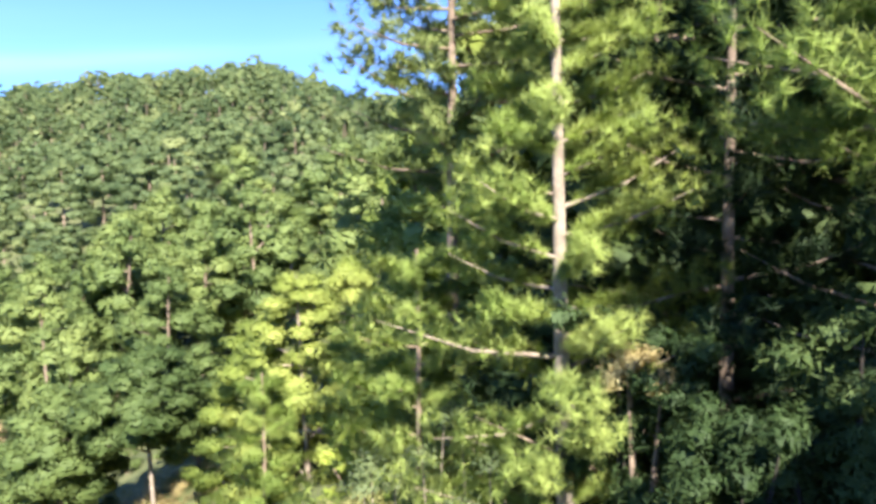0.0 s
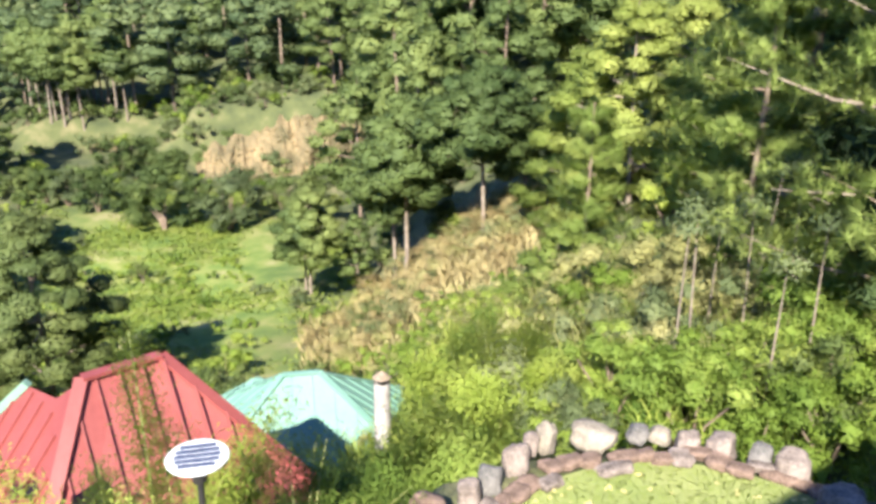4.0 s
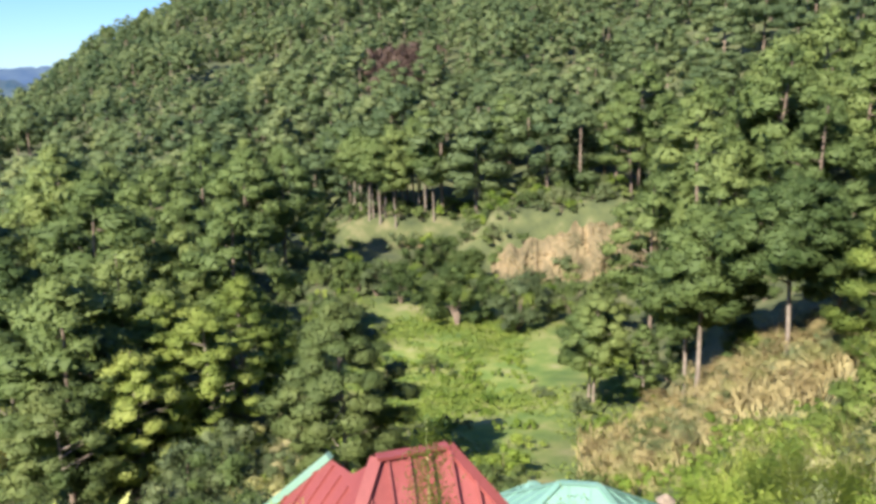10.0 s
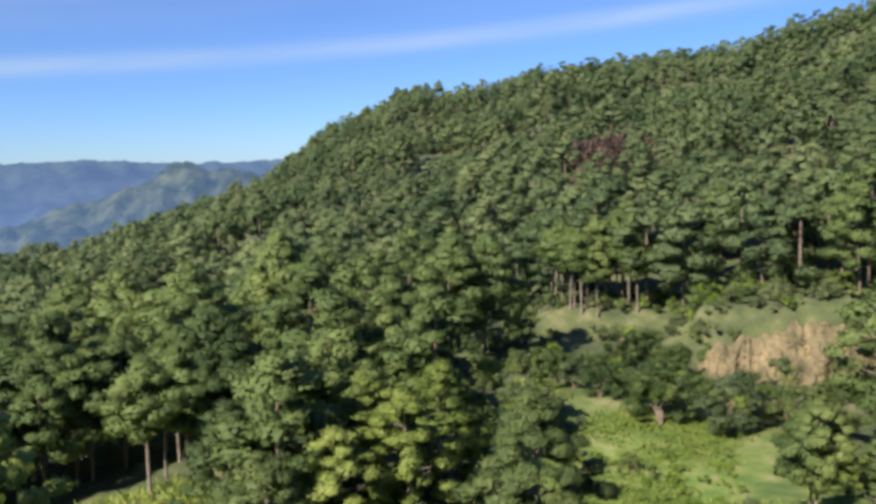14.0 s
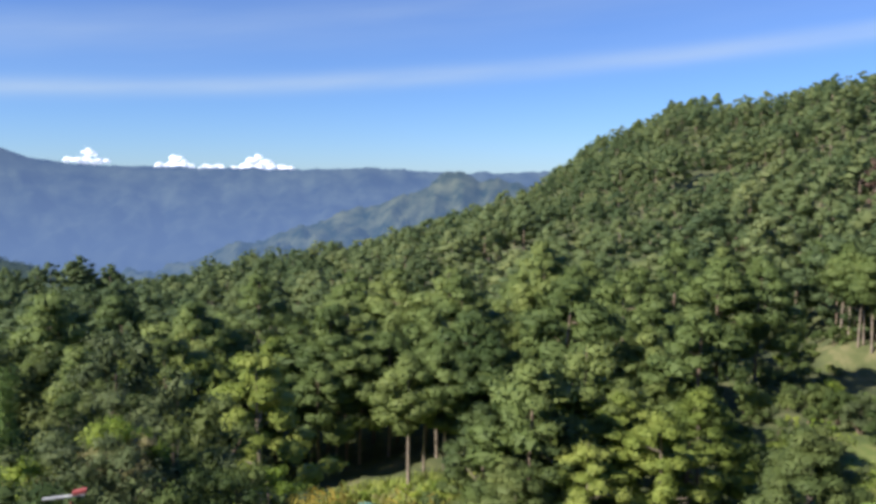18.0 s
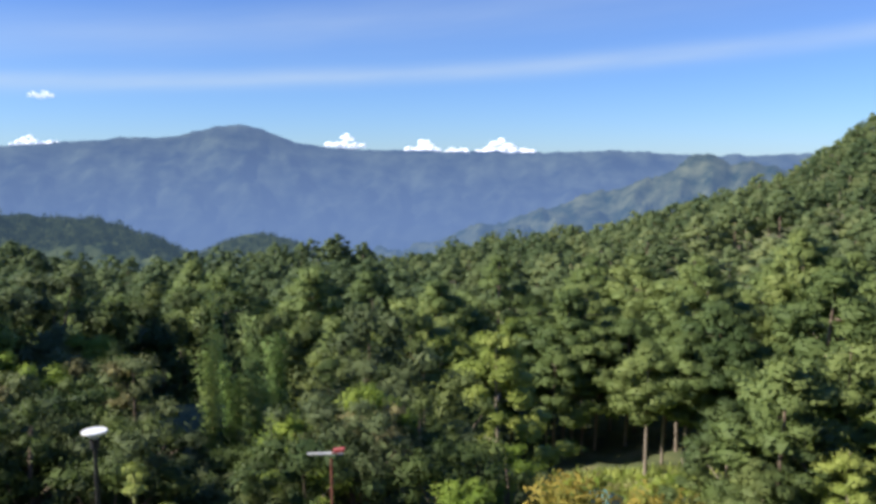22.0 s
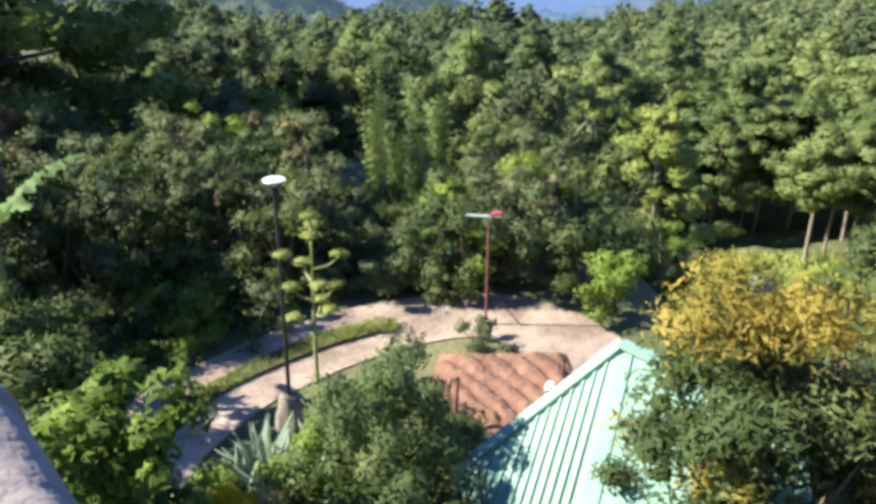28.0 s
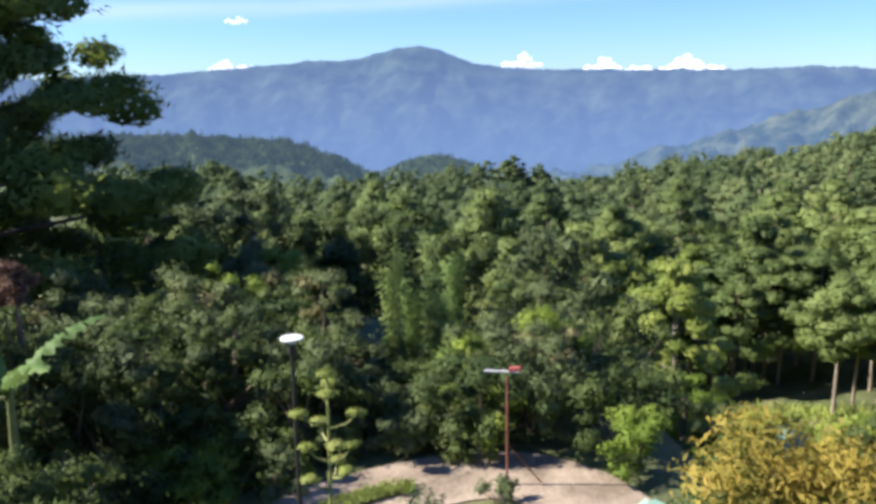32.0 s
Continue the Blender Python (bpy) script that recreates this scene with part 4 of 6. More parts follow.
def ribs(face, nrm, eave_a, eave_b, top_a, top_b, count, mat):
    """Standing seams that run up one roof face."""
    ea, eb, ta, tb = (Vector(p) for p in (eave_a, eave_b, top_a, top_b))
    along = (eb - ea).normalized()
    upw = nrm.cross(along).normalized()
    if upw.z < 0:
        upw = -upw
    rise = (ta - ea).dot(upw)
    for i in range(1, count):
        s = (eb - ea).length * i / count
        p = ea + along * s
        # height to which this seam runs before it meets a hip
        la, lb = (ta - ea).dot(along), (tb - ea).dot(along)
        L = (eb - ea).length
        k = min(1.0, s / la if la > 1e-3 else 1.0, (L - s) / (L - lb) if L - lb > 1e-3 else 1.0)
        if k * rise < 0.15:
            continue
        bar("seam", p + nrm * 0.018, p + upw * rise * k + nrm * 0.018, 0.035, 0.045, mat, face, nrm)


def red_house():
    u, n = Vector((0.6, 0.8, 0)), Vector((0.8, -0.6, 0))
    zr, ze = EYE - 6.9, EYE - 10.2
    r0, r1 = Vector((-10.4, 9.4, zr)), Vector((-9.75, 10.6, zr))
    h = thing("red_roofed_house", "house with a steep red sheet-metal hip roof below the terrace", "house", (0, 0, 0))
    N = r0 + n * 3.5 - u * 2.0
    R = r1 + n * 3.5 + u * 3.2
    B = r1 - n * 3.5 + u * 0.6
    N.z = R.z = B.z = ze
    L = Vector((-14.7, 8.3, ze))
    PL = Vector((-11.05, 8.85, zr + 0.02))
    roof = thing("roof", "", "")
    for k in ("label", "category"):
        if k in roof:
            del roof[k]
    roof.parent = h
    f, nr = sheet_roof("roof_face", [N, R, r1, r0], RED_ROOF, roof)
    ribs(f, nr, N, R, r0, r1, 17, RED_ROOF)
    f, nr = sheet_roof("roof_face", [R, B, r1], RED_ROOF, roof)
    ribs(f, nr, R, B, r1, r1, 14, RED_ROOF)
    eye = Vector((0, 0, EYE))
    nl = (N - L).cross(r0 - L).normalized()

    def on_side(p):
        w = p - eye
        return eye + w * ((L - eye).dot(nl) / w.dot(nl))

    PL = on_side(PL)
    notch = on_side(r0.lerp(PL, 0.5) - Vector((0, 0, 0.3)))
    f, nr = sheet_roof("roof_face", [L, N, r0, notch, PL], RED_ROOF, roof)
    ribs(f, nr, L, N, PL, r0, 14, RED_ROOF)
    sheet_roof("roof_face", [B, L, r0, r1], RED_ROOF, roof)
    sheet_roof("roof_fold", [PL, L + Vector((-0.3, 2.6, 0)), L], RED_ROOF, roof)
    bar("barge_board", L + Vector((0, 0, 0.06)), PL + Vector((0, 0, 0.06)), 0.16, 0.14, GREEN_ROOF, roof, label="green barge board")
    for a, b in ((r0, N), (r1, R), (r0, r1)):
        bar("ridge_cap", a + Vector((0, 0, 0.05)), b + Vector((0, 0, 0.05)), 0.24, 0.06, RED_ROOF, roof)
    ins = 0.5
    c = (N + R + B + L) / 4
    base = [p + (c - p).normalized() * ins for p in (N, R, B, L)]
    for a, b in zip(base, base[1:] + base[:1]):
        zl = min(land_at(a.x, a.y), land_at(b.x, b.y)) - 0.3
        bm = bmesh.new()
        d = (b - a).normalized().cross(Vector((0, 0, 1))) * 0.1
        vs = [bm.verts.new(p) for p in ((a.x, a.y, zl), (b.x, b.y, zl), (b.x, b.y, ze - 0.02), (a.x, a.y, ze - 0.02))]
        ws = [bm.verts.new(v.co + d) for v in vs]
        bm.faces.new(vs)
        bm.faces.new(ws[::-1])
        for i in range(4):
            bm.faces.new((vs[i], ws[i], ws[(i + 1) % 4], vs[(i + 1) % 4]))
        bmesh.ops.recalc_face_normals(bm, faces=bm.faces)
        part("wall", bm, WALL, h)


red_house()


def stone_chimney():
    r = np.random.default_rng(8)
    p = at(56.6, 10.55, EYE)
    zt, zb = -6.15, -13.4
    t = thing("stone_chimney", "square chimney of mortared rubble stone with a pointed cap", "chimney", (p.x, p.y, EYE), 35)
    bm = bmesh.new()
    bmesh.ops.create_cube(bm, size=1)
    for v in bm.verts:
        v.co = Vector((v.co.x * 0.46, v.co.y * 0.46, zb if v.co.z < 0 else zt - 0.35))
    part("shaft", bm, MORTAR, t)
    st = [bpy.data.meshes.new("stone") for _ in range(6)]
    for k, me in enumerate(st):
        b = boulder_mesh(r, 0.1, 0.07, 0.05)
        b.to_mesh(me)
        b.free()
        me.materials.append(STONE if k % 2 else STONE_PALE)
    for side in range(4):
        w = math.pi / 2 * side
        for row in range(18):
            for col in range(2):
                o = new("stone", st[r.integers(0, 6)])
                o.parent = t
                a = (col - 0.5) * 0.23 + (0.06 if row % 2 else -0.04)
                o.matrix_basis = Matrix.Rotation(w, 4, 'Z') @ Matrix.LocRotScale((a, -0.225, zt - 0.45 - row * 0.135), Euler((0, r.normal() * 0.3, 0)), (r.uniform(0.9, 1.25),) * 3)
    bm = bmesh.new()
    bmesh.ops.create_cone(bm, segments=4, radius1=0.36, radius2=0.13, depth=0.45, cap_ends=True)
    for v in bm.verts:
        v.co = Matrix.Rotation(radians(45), 3, 'Z') @ v.co
        v.co.z += zt - 0.02
    part("cap", bm, STONE_PALE, t)
    for sx in (-1, 1):
        for sy in (-1, 1):
            bar("cap_post", (sx * 0.17, sy * 0.17, zt - 0.36), (sx * 0.17, sy * 0.17, zt - 0.24), 0.1, 0.1, MORTAR, t, Vector((1, 0, 0)))


stone_chimney()


def pipe_chimney():
    p = at(26.75, 17.6, EYE)
    t = thing("round_chimney", "whitewashed round concrete chimney with a small pointed cap", "chimney", (p.x, p.y, EYE))
    part("shaft", tubes("shaft", [([(0, 0, -15), (0, 0, -9.62)], [0.21, 0.2])], 16), surface("whitewashed_concrete", (0.27, 0.24, 0.23), (0.5, 0.46, 0.43), 3, 18, 0.9, 0.4), t, smooth=True)
    part("collar", tubes("collar", [([(0, 0, -9.62), (0, 0, -9.5)], [0.13, 0.13])], 12), DARK_STEEL, t)
    bm = bmesh.new()
    bmesh.ops.create_cone(bm, segments=16, radius1=0.22, radius2=0.03, depth=0.16, cap_ends=True)
    for v in bm.verts:
        v.co.z += -9.42
    part("cap", bm, CONCRETE, t)


pipe_chimney()


def hip_house(name, label, c, turn, ridge, half, front, zr, ze, mat, seams=11):
    """A small house under a hip roof, c on the plan."""
    h = thing(name, label, "house", (c.x, c.y, EYE), turn)
    r0, r1 = Vector((-ridge / 2, 0, zr)), Vector((ridge / 2, 0, zr))
    a, b, cc, d = Vector((-half, -front, ze)), Vector((half, -front, ze)), Vector((half, front, ze)), Vector((-half, front, ze))
    f, n = sheet_roof("roof_face", [a, b, r1, r0], mat, h)
    ribs(f, n, a, b, r0, r1, seams, mat)
    f, n = sheet_roof("roof_face", [b, cc, r1], mat, h)
    ribs(f, n, b, cc, r1, r1, seams, mat)
    f, n = sheet_roof("roof_face", [d, a, r0], mat, h)
    ribs(f, n, d, a, r0, r0, seams, mat)
    sheet_roof("roof_face", [cc, d, r0, r1], mat, h)
    for p, q in ((r0, a), (r1, b), (r1, cc), (r0, d), (r0, r1)):
        bar("ridge_cap", p + Vector((0, 0, 0.04)), q + Vector((0, 0, 0.04)), 0.2, 0.05, mat, h)
    for p, q in ((a, b), (b, cc), (cc, d), (d, a)):
        p, q = p * 0.86, q * 0.86
        lo = ze - 2.6
        bar("wall", (p.x, p.y, (ze * 1 + lo) / 2), (q.x, q.y, (ze + lo) / 2), 0.12, ze - lo, WALL, h)
    return h


hip_house("green_roofed_house", "small house with a pale green sheet-metal hip roof", at(32.9, 22.5), 33, 1.1, 3.4, 2.6, -11.95, -14.2, TEAL_ROOF)
hip_house("garden_hut", "small hut with a pale green pointed roof", at(36.2, 24.5), 20, 0.2, 1.6, 1.6, -13.1, -14.6, TEAL_ROOF, 6)
hip_house("valley_hut", "small teal-roofed hut among the trees", at(80.2, 34), 75, 0.4, 0.85, 0.7, -13.7, -14.2, TEAL_ROOF, 7)


def near_green_roof():
    """The green roof beside the ploughed plot: one broad sheet face with a hip edge."""
    h = thing("green_sheet_roof_house", "low house with a ribbed pale green sheet-metal roof", "house")
    pk = at(89.2, 8.9, EYE - 4.58)
    cl = at(101.6, 8.2, EYE - 6.08)
    nb = at(93.5, 6.0, EYE - 6.08)
    nr = at(70.0, 6.0, EYE - 6.08)
    p2 = at(76.0, 8.0, EYE - 4.72)
    f, n = sheet_roof("roof_face", [cl, nb, nb + (nr - nb) * 0.02, pk], GREEN_ROOF, h)
    f, n = sheet_roof("roof_face", [nb, nr, p2, pk], GREEN_ROOF, h)
    ribs(f, n, nb, nr, pk, p2, 12, GREEN_ROOF)
    bk, bl = at(86.0, 10.6, EYE - 6.08), at(74, 10.2, EYE - 6.08)
    sheet_roof("roof_face", [bk, cl, pk], GREEN_ROOF, h)
    sheet_roof("roof_face", [bl, bk, pk, p2], GREEN_ROOF, h)
    bar("ridge_cap", pk + Vector((0, 0, 0.04)), cl + Vector((0, 0, 0.04)), 0.16, 0.05, GREEN_ROOF, h)
    bar("ridge_cap", pk + Vector((0, 0, 0.04)), p2 + Vector((0, 0, 0.04)), 0.16, 0.05, GREEN_ROOF, h)
    # seams of the face by the plot run from its hip edge down to the eave
    e1, e2 = Vector(cl), Vector(nb)
    fn = (nb - cl).cross(pk - cl).normalized()
    fn = fn if fn.z > 0 else -fn
    for i in range(1, 15):
        s = i / 15
        a = e1.lerp(Vector(pk), s)
        b = e1.lerp(e2, s)
        bar("seam", a + fn * 0.012, b + fn * 0.012, 0.03, 0.026, GREEN_ROOF, f, fn)
    for a, b in ((cl, nb), (nb, nr)):
        bar("fascia", a + Vector((0, 0, -0.07)), b + Vector((0, 0, -0.07)), 0.03, 0.14, DARK_STEEL, h)
    c = (cl + nb + nr + bl + bk) / 5
    ps = [p + (c - p) * 0.12 for p in (cl, nb, nr, bl, bk)]
    for a, b in zip(ps, ps[1:] + ps[:1]):
        bar("wall", (a.x, a.y, EYE - 7.2), (b.x, b.y, EYE - 7.2), 0.12, 2.1, WALL, h)
    for s in (0.06, 0.55):
        p = cl.lerp(nb, s)
        bar("post", (p.x, p.y, EYE - 8.2), (p.x, p.y, EYE - 6.15), 0.07, 0.07, DARK_STEEL, h, Vector((1, 0, 0)))


near_green_roof()


# ---- lamps and poles ----
def solar_lamp(label, where, top, low, cells=5, size=1.0):
    t = thing("solar_lamp", label, "lamp", (where.x, where.y, EYE), 0, "solar garden lamps")
    part("pole", tubes("pole", [([(0, 0, low), (0, 0, top - 0.06)], [0.032, 0.026])], 10), DARK_STEEL, t, smooth=True)
    bm = bmesh.new()
    prof = [(q * size, z) for q, z in ((0.0, 0.012), (0.222, 0.012), (0.23, 0.004), (0.226, -0.012), (0.1, -0.05), (0.05, -0.09), (0.0, -0.09))]
    seg = 32
    rows = [[bm.verts.new((rr * math.cos(2 * math.pi * k / seg), rr * math.sin(2 * math.pi * k / seg), top + z)) for k in range(seg)] for rr, z in prof[1:-1]]
    for ra, rb in zip(rows, rows[1:]):
        for k in range(seg):
            bm.faces.new((ra[k], rb[k], rb[(k + 1) % seg], ra[(k + 1) % seg]))
    bm.faces.new(rows[0])
    bm.faces.new(rows[-1][::-1])
    bmesh.ops.recalc_face_normals(bm, faces=bm.faces)
    head = part("head", bm, WHITE, t, "white round lamp head")
    for i in range(cells):
        y = (i - 2) * 0.062
        w = math.sqrt(0.165 ** 2 - (y * 0.8) ** 2)
        bar("solar_cell", (-w, y, top + 0.016), (w, y, top + 0.016), 0.042, 0.008, PANEL, head, label="dark blue solar cell strip")
    part("socket", tubes("socket", [([(0, 0, top - 0.2), (0, 0, top - 0.09)], [0.055, 0.06])], 12), DARK_STEEL, t, smooth=True)
    return t


solar_lamp("round white solar lamp on a dark steel pole among bamboo", at(40.2, 5.75), -3.5, -8.0).rotation_euler.z = radians(35)
lb = at(114.3, 10.5)
solar_lamp("round white solar lamp on a tall dark pole by the drive", lb, -3.15, -6.6, 0, 0.64)
r_ = np.random.default_rng(21)
foot = part("boulder", boulder_mesh(r_, 0.2, 0.2, 0.45), STONE_PALE, smooth=True)
foot.matrix_basis = pose(lb.x, lb.y, EYE - 6.75)
tagged(foot, "pale stone footing round a lamp pole", "stone")


def red_pole():
    p = at(99.2, 13.8)
    t = thing("light_pole", "thin rust-red steel pole with a small red lamp arm", "pole", (p.x, p.y, EYE))
    part("pole", tubes("pole", [([(0, 0, -7.3), (0.02, 0, -4.95)], [0.025, 0.021])], 8), RUST, t, smooth=True)
    part("foot", tubes("foot", [([(0, 0, -7.3), (0, 0, -7.0)], [0.06, 0.06])], 10), BLUE_PAINT, t, "blue painted foot")
    bar("arm", (0.02, -0.4, -4.88), (0.02, 0.2, -4.86), 0.03, 0.03, WHITE, t)
    bar("lamp_head", (-0.02, 0.02, -4.84), (-0.02, 0.22, -4.81), 0.12, 0.05, RUST_LAMP, t, label="flat red lamp head")
    bar("stay", (0, 0, -6.2), (-0.1, 0.75, -7.1), 0.02, 0.02, RUST, t)


red_pole()
for az, d, h in ((101.3, 10.5, 0.95), (99.9, 9.5, 0.55), (93.2, 12.0, 0.5)):
    q_ = at(az, d)
    post = thing("fence_post", "short rust-brown post at the edge of the ploughed bed", "post", (q_.x, q_.y, EYE - 7.1), 0, "posts of the bed")
    part("stake", tubes("stake", [([(0, 0, 0), (0.015, 0, h * 0.6), (0.0, 0.01, h)], [0.032, 0.03, 0.026])], 8), RUST, post, smooth=True)
    part("stake_top", tubes("stake_top", [([(0, 0.01, h - 0.02), (0, 0.01, h + 0.015)], [0.031, 0.024])], 8), DARK_STEEL, post, "dark stake top")

# ---- drive and plot ----
def ribbon(name, az_d, width, z, mat, label, category, lift=0.012):
    """A paved strip along a bent line on the bench."""
    pts = [at(a, d, EYE + z) for a, d in az_d]
    fine = []
    for i in range(len(pts) - 1):
        p0, p1, p2, p3 = pts[max(i - 1, 0)], pts[i], pts[i + 1], pts[min(i + 2, len(pts) - 1)]
        for k in range(8):
            s = k / 8
            fine.append(0.5 * ((2 * p1) + (p2 - p0) * s + (2 * p0 - 5 * p1 + 4 * p2 - p3) * s * s + (3 * p1 - p0 - 3 * p2 + p3) * s ** 3))
    fine.append(pts[-1])
    bm = bmesh.new()
    prev = None
    for i, p in enumerate(fine):
        t = (fine[min(i + 1, len(fine) - 1)] - fine[max(i - 1, 0)]).normalized()
        s = Vector((-t.y, t.x, 0))
        w = width * 0.5 + 0.08 * noise.noise(p * 0.8)
        row = [bm.verts.new(p + s * w * q + Vector((0, 0, lift if abs(q) < 1 else -0.1))) for q in (-1, -0.98, 0, 0.98, 1)]
        if prev:
            for k in range(4):
                bm.faces.new((prev[k], prev[k + 1], row[k + 1], row[k]))
        prev = row
    bmesh.ops.recalc_face_normals(bm, faces=bm.faces)
    return tagged(part(name, bm, mat), label, category, kind="structure")


ribbon("road", [(133, 8.6), (128, 10.0), (124.5, 11.0), (119, 12.0), (112, 13.1), (105, 13.9), (99, 14.2), (94.5, 13.7), (91, 12.7), (88, 11.4)], 1.9, -7.0, CONCRETE, "pale concrete drive curving round a garden plot", "road", 0.03)
ribbon("grass_verge", [(127, 10.4), (123.5, 11.25), (118.5, 12.15), (112, 13.1), (107.5, 13.6)], 0.4, -6.95, surface("verge_turf", (0.05, 0.05, 0.025), (0.17, 0.16, 0.07), 2.5, 30, 0.95, 0.9), "grass strip between the wheel tracks of the drive", "grass", 0.04)


def plot():
    """Ploughed bed: rows of clods between furrows."""
    r = np.random.default_rng(4)
    o = at(97.6, 11.6)
    ang = radians(98)
    ex, ey = Vector((-math.sin(ang), math.cos(ang), 0)), Vector((-math.cos(ang), -math.sin(ang), 0))
    n, m = 90, 70
    bm = bmesh.new()
    grid = []
    for i in range(n + 1):
        row = []
        for j in range(m + 1):
            u, v = (i / n - 0.5) * 2.7, (j / m - 0.5) * 2.6
            u2 = u * (1 - 0.12 * v)
            z = 0.055 * min(0.3, math.sin((v * 0.8 - 0.6 * u + 0.05 * noise.noise(Vector((u * 2, v * 2, 9)))) * 2 * math.pi / 0.34) * (0.7 + 0.6 * noise.noise(Vector((u * 2.5, v * 2.5, 6))))) + 0.04 * noise.noise(Vector((u * 3, v * 3, 1))) + 0.025 * noise.noise(Vector((u * 11, v * 11, 4)))
            e = min(1, 6 * min(i / n, 1 - i / n, j / m, 1 - j / m))
            p = o + ex * u2 + ey * v
            row.append(bm.verts.new((p.x, p.y, EYE - 6.94 + (z + 0.1) * e - 0.15 * (1 - e))))
        grid.append(row)
    for i in range(n):
        for j in range(m):
            bm.faces.new((grid[i][j], grid[i + 1][j], grid[i + 1][j + 1], grid[i][j + 1]))
    bmesh.ops.recalc_face_normals(bm, faces=bm.faces)
    tagged(part("garden_bed", bm, EARTH, smooth=True), "ploughed bed of red-brown soil in furrows", "garden bed", kind="structure")
    p = at(94.0, 11.4)
    t = thing("water_can", "small white plastic can lying on the soil", "can", (p.x, p.y, EYE - 6.9))
    part("can_body", tubes("can_body", [([(-0.12, 0, 0.08), (0.14, 0, 0.1)], [0.1, 0.09])], 12), WHITE, t, smooth=True)
    part("can_neck", tubes("can_neck", [([(0.1, 0, 0.14), (0.12, 0, 0.24)], [0.03, 0.03])], 8), WHITE, t)
    bm = bmesh.new()
    pts = [at(103.5, 9.0), at(101.0, 10.3), at(97.0, 9.6), at(99, 8.4)]
    vs = [bm.verts.new((q.x, q.y, EYE - 6.985)) for q in pts]
    bm.faces.new(vs)
    tagged(part("pavement", bm, DUST), "dusty bare earth yard beside the house", "yard", kind="structure")


plot()


def agave(where, r, size=0.8, blades=26):
    t = thing("agave", "grey-green agave with stiff pointed blades", "agave", where, r.uniform(0, 360), "agaves by the drive")
    me = None
    for i in range(blades):
        w, tilt = i * 137.5, 12 + 66 * (i / blades)
        n = 6
        v, f = [], []
        for k in range(n + 1):
            s = k / n
            wd = size * 0.07 * (1 - s) ** 0.7 * (0.6 + 1.2 * min(s * 2, 1) * (1 - s) + 0.2)
            z = size * (s - 0.12 * s * s)
            v += [(0.02 * size + 0.06 * size * s * s, -wd, z), (0.0 + 0.06 * size * s * s, 0, z), (0.02 * size + 0.06 * size * s * s, wd, z)]
        for k in range(n):
            for j in range(2):
                a = k * 3 + j
                f.append((a, a + 1, a + 4, a + 3))
        if me is None:
            me = mesh_of("blade", v, f)
            me.materials.append(AGAVE)
        b = new("blade", me)
        b.parent = t
        b.matrix_basis = Matrix.Rotation(radians(w), 4, 'Z') @ Matrix.Rotation(radians(tilt), 4, 'Y') @ Matrix.Scale(r.uniform(0.8, 1.1), 4)
    return t


def agave_bloom():
    r = np.random.default_rng(9)
    p = at(112.0, 9.3)
    t = thing("agave_flower_stalk", "tall agave flower stalk with flat yellow-green blossom heads", "plant", (p.x, p.y, EYE))
    zt, zb = -3.25, -6.6
    bars = [([(0, 0, zb), (0.03, 0, (zt + zb) / 2), (0.02, 0.02, zt)], [0.034, 0.024, 0.01])]
    heads = [(0.0, 0.05, 0.0), (0.35, 0.4, 0.15), (0.4, 3.4, 0.2), (0.5, 5.4, 0.42), (0.48, 2.0, 0.5), (0.42, 3.9, 0.68), (0.5, 0.6, 0.72), (0.38, 4.9, 0.9), (0.46, 2.5, 0.95), (0.42, 1.1, 1.1), (0.4, 3.2, 1.18), (0.34, 5.3, 1.25)]
    heads = [(q * 0.68, w, dz) for q, w, dz in heads]
    for q, w, dz in heads:
        c = (q * math.cos(w), q * math.sin(w), zt - dz)
        bars.append(([(0.01, 0, zt - dz - 0.14), (c[0] * 0.6, c[1] * 0.6, c[2] - 0.1), c], [0.015, 0.012, 0.01]))
    part("stalk", tubes("stalk", bars, 6), CULM, t, smooth=True)
    for q, w, dz in heads:
        c = np.array([q * math.cos(w), q * math.sin(w), zt - dz + 0.03])
        part("blossom_head", soup("blossom_head", puff(c, 0.115, 150, 0.045, r, 0.4, 0.6, 0.6)), BLOOM, t)


agave_bloom()
r_ = np.random.default_rng(31)
for az, d, s in ((118.6, 8.7, 0.85), (117.2, 9.0, 0.7), (112.3, 8.9, 0.8), (113.6, 9.2, 0.7), (105.4, 10.4, 0.75), (106.8, 10.6, 0.8), (104.2, 10.2, 0.6), (109.5, 9.8, 0.7), (115.4, 8.7, 1.1), (113.4, 8.5, 1.15), (111.2, 8.7, 1.2), (116.8, 9.3, 1.0)):
    agave(down(az, d, -6.75), r_, s)

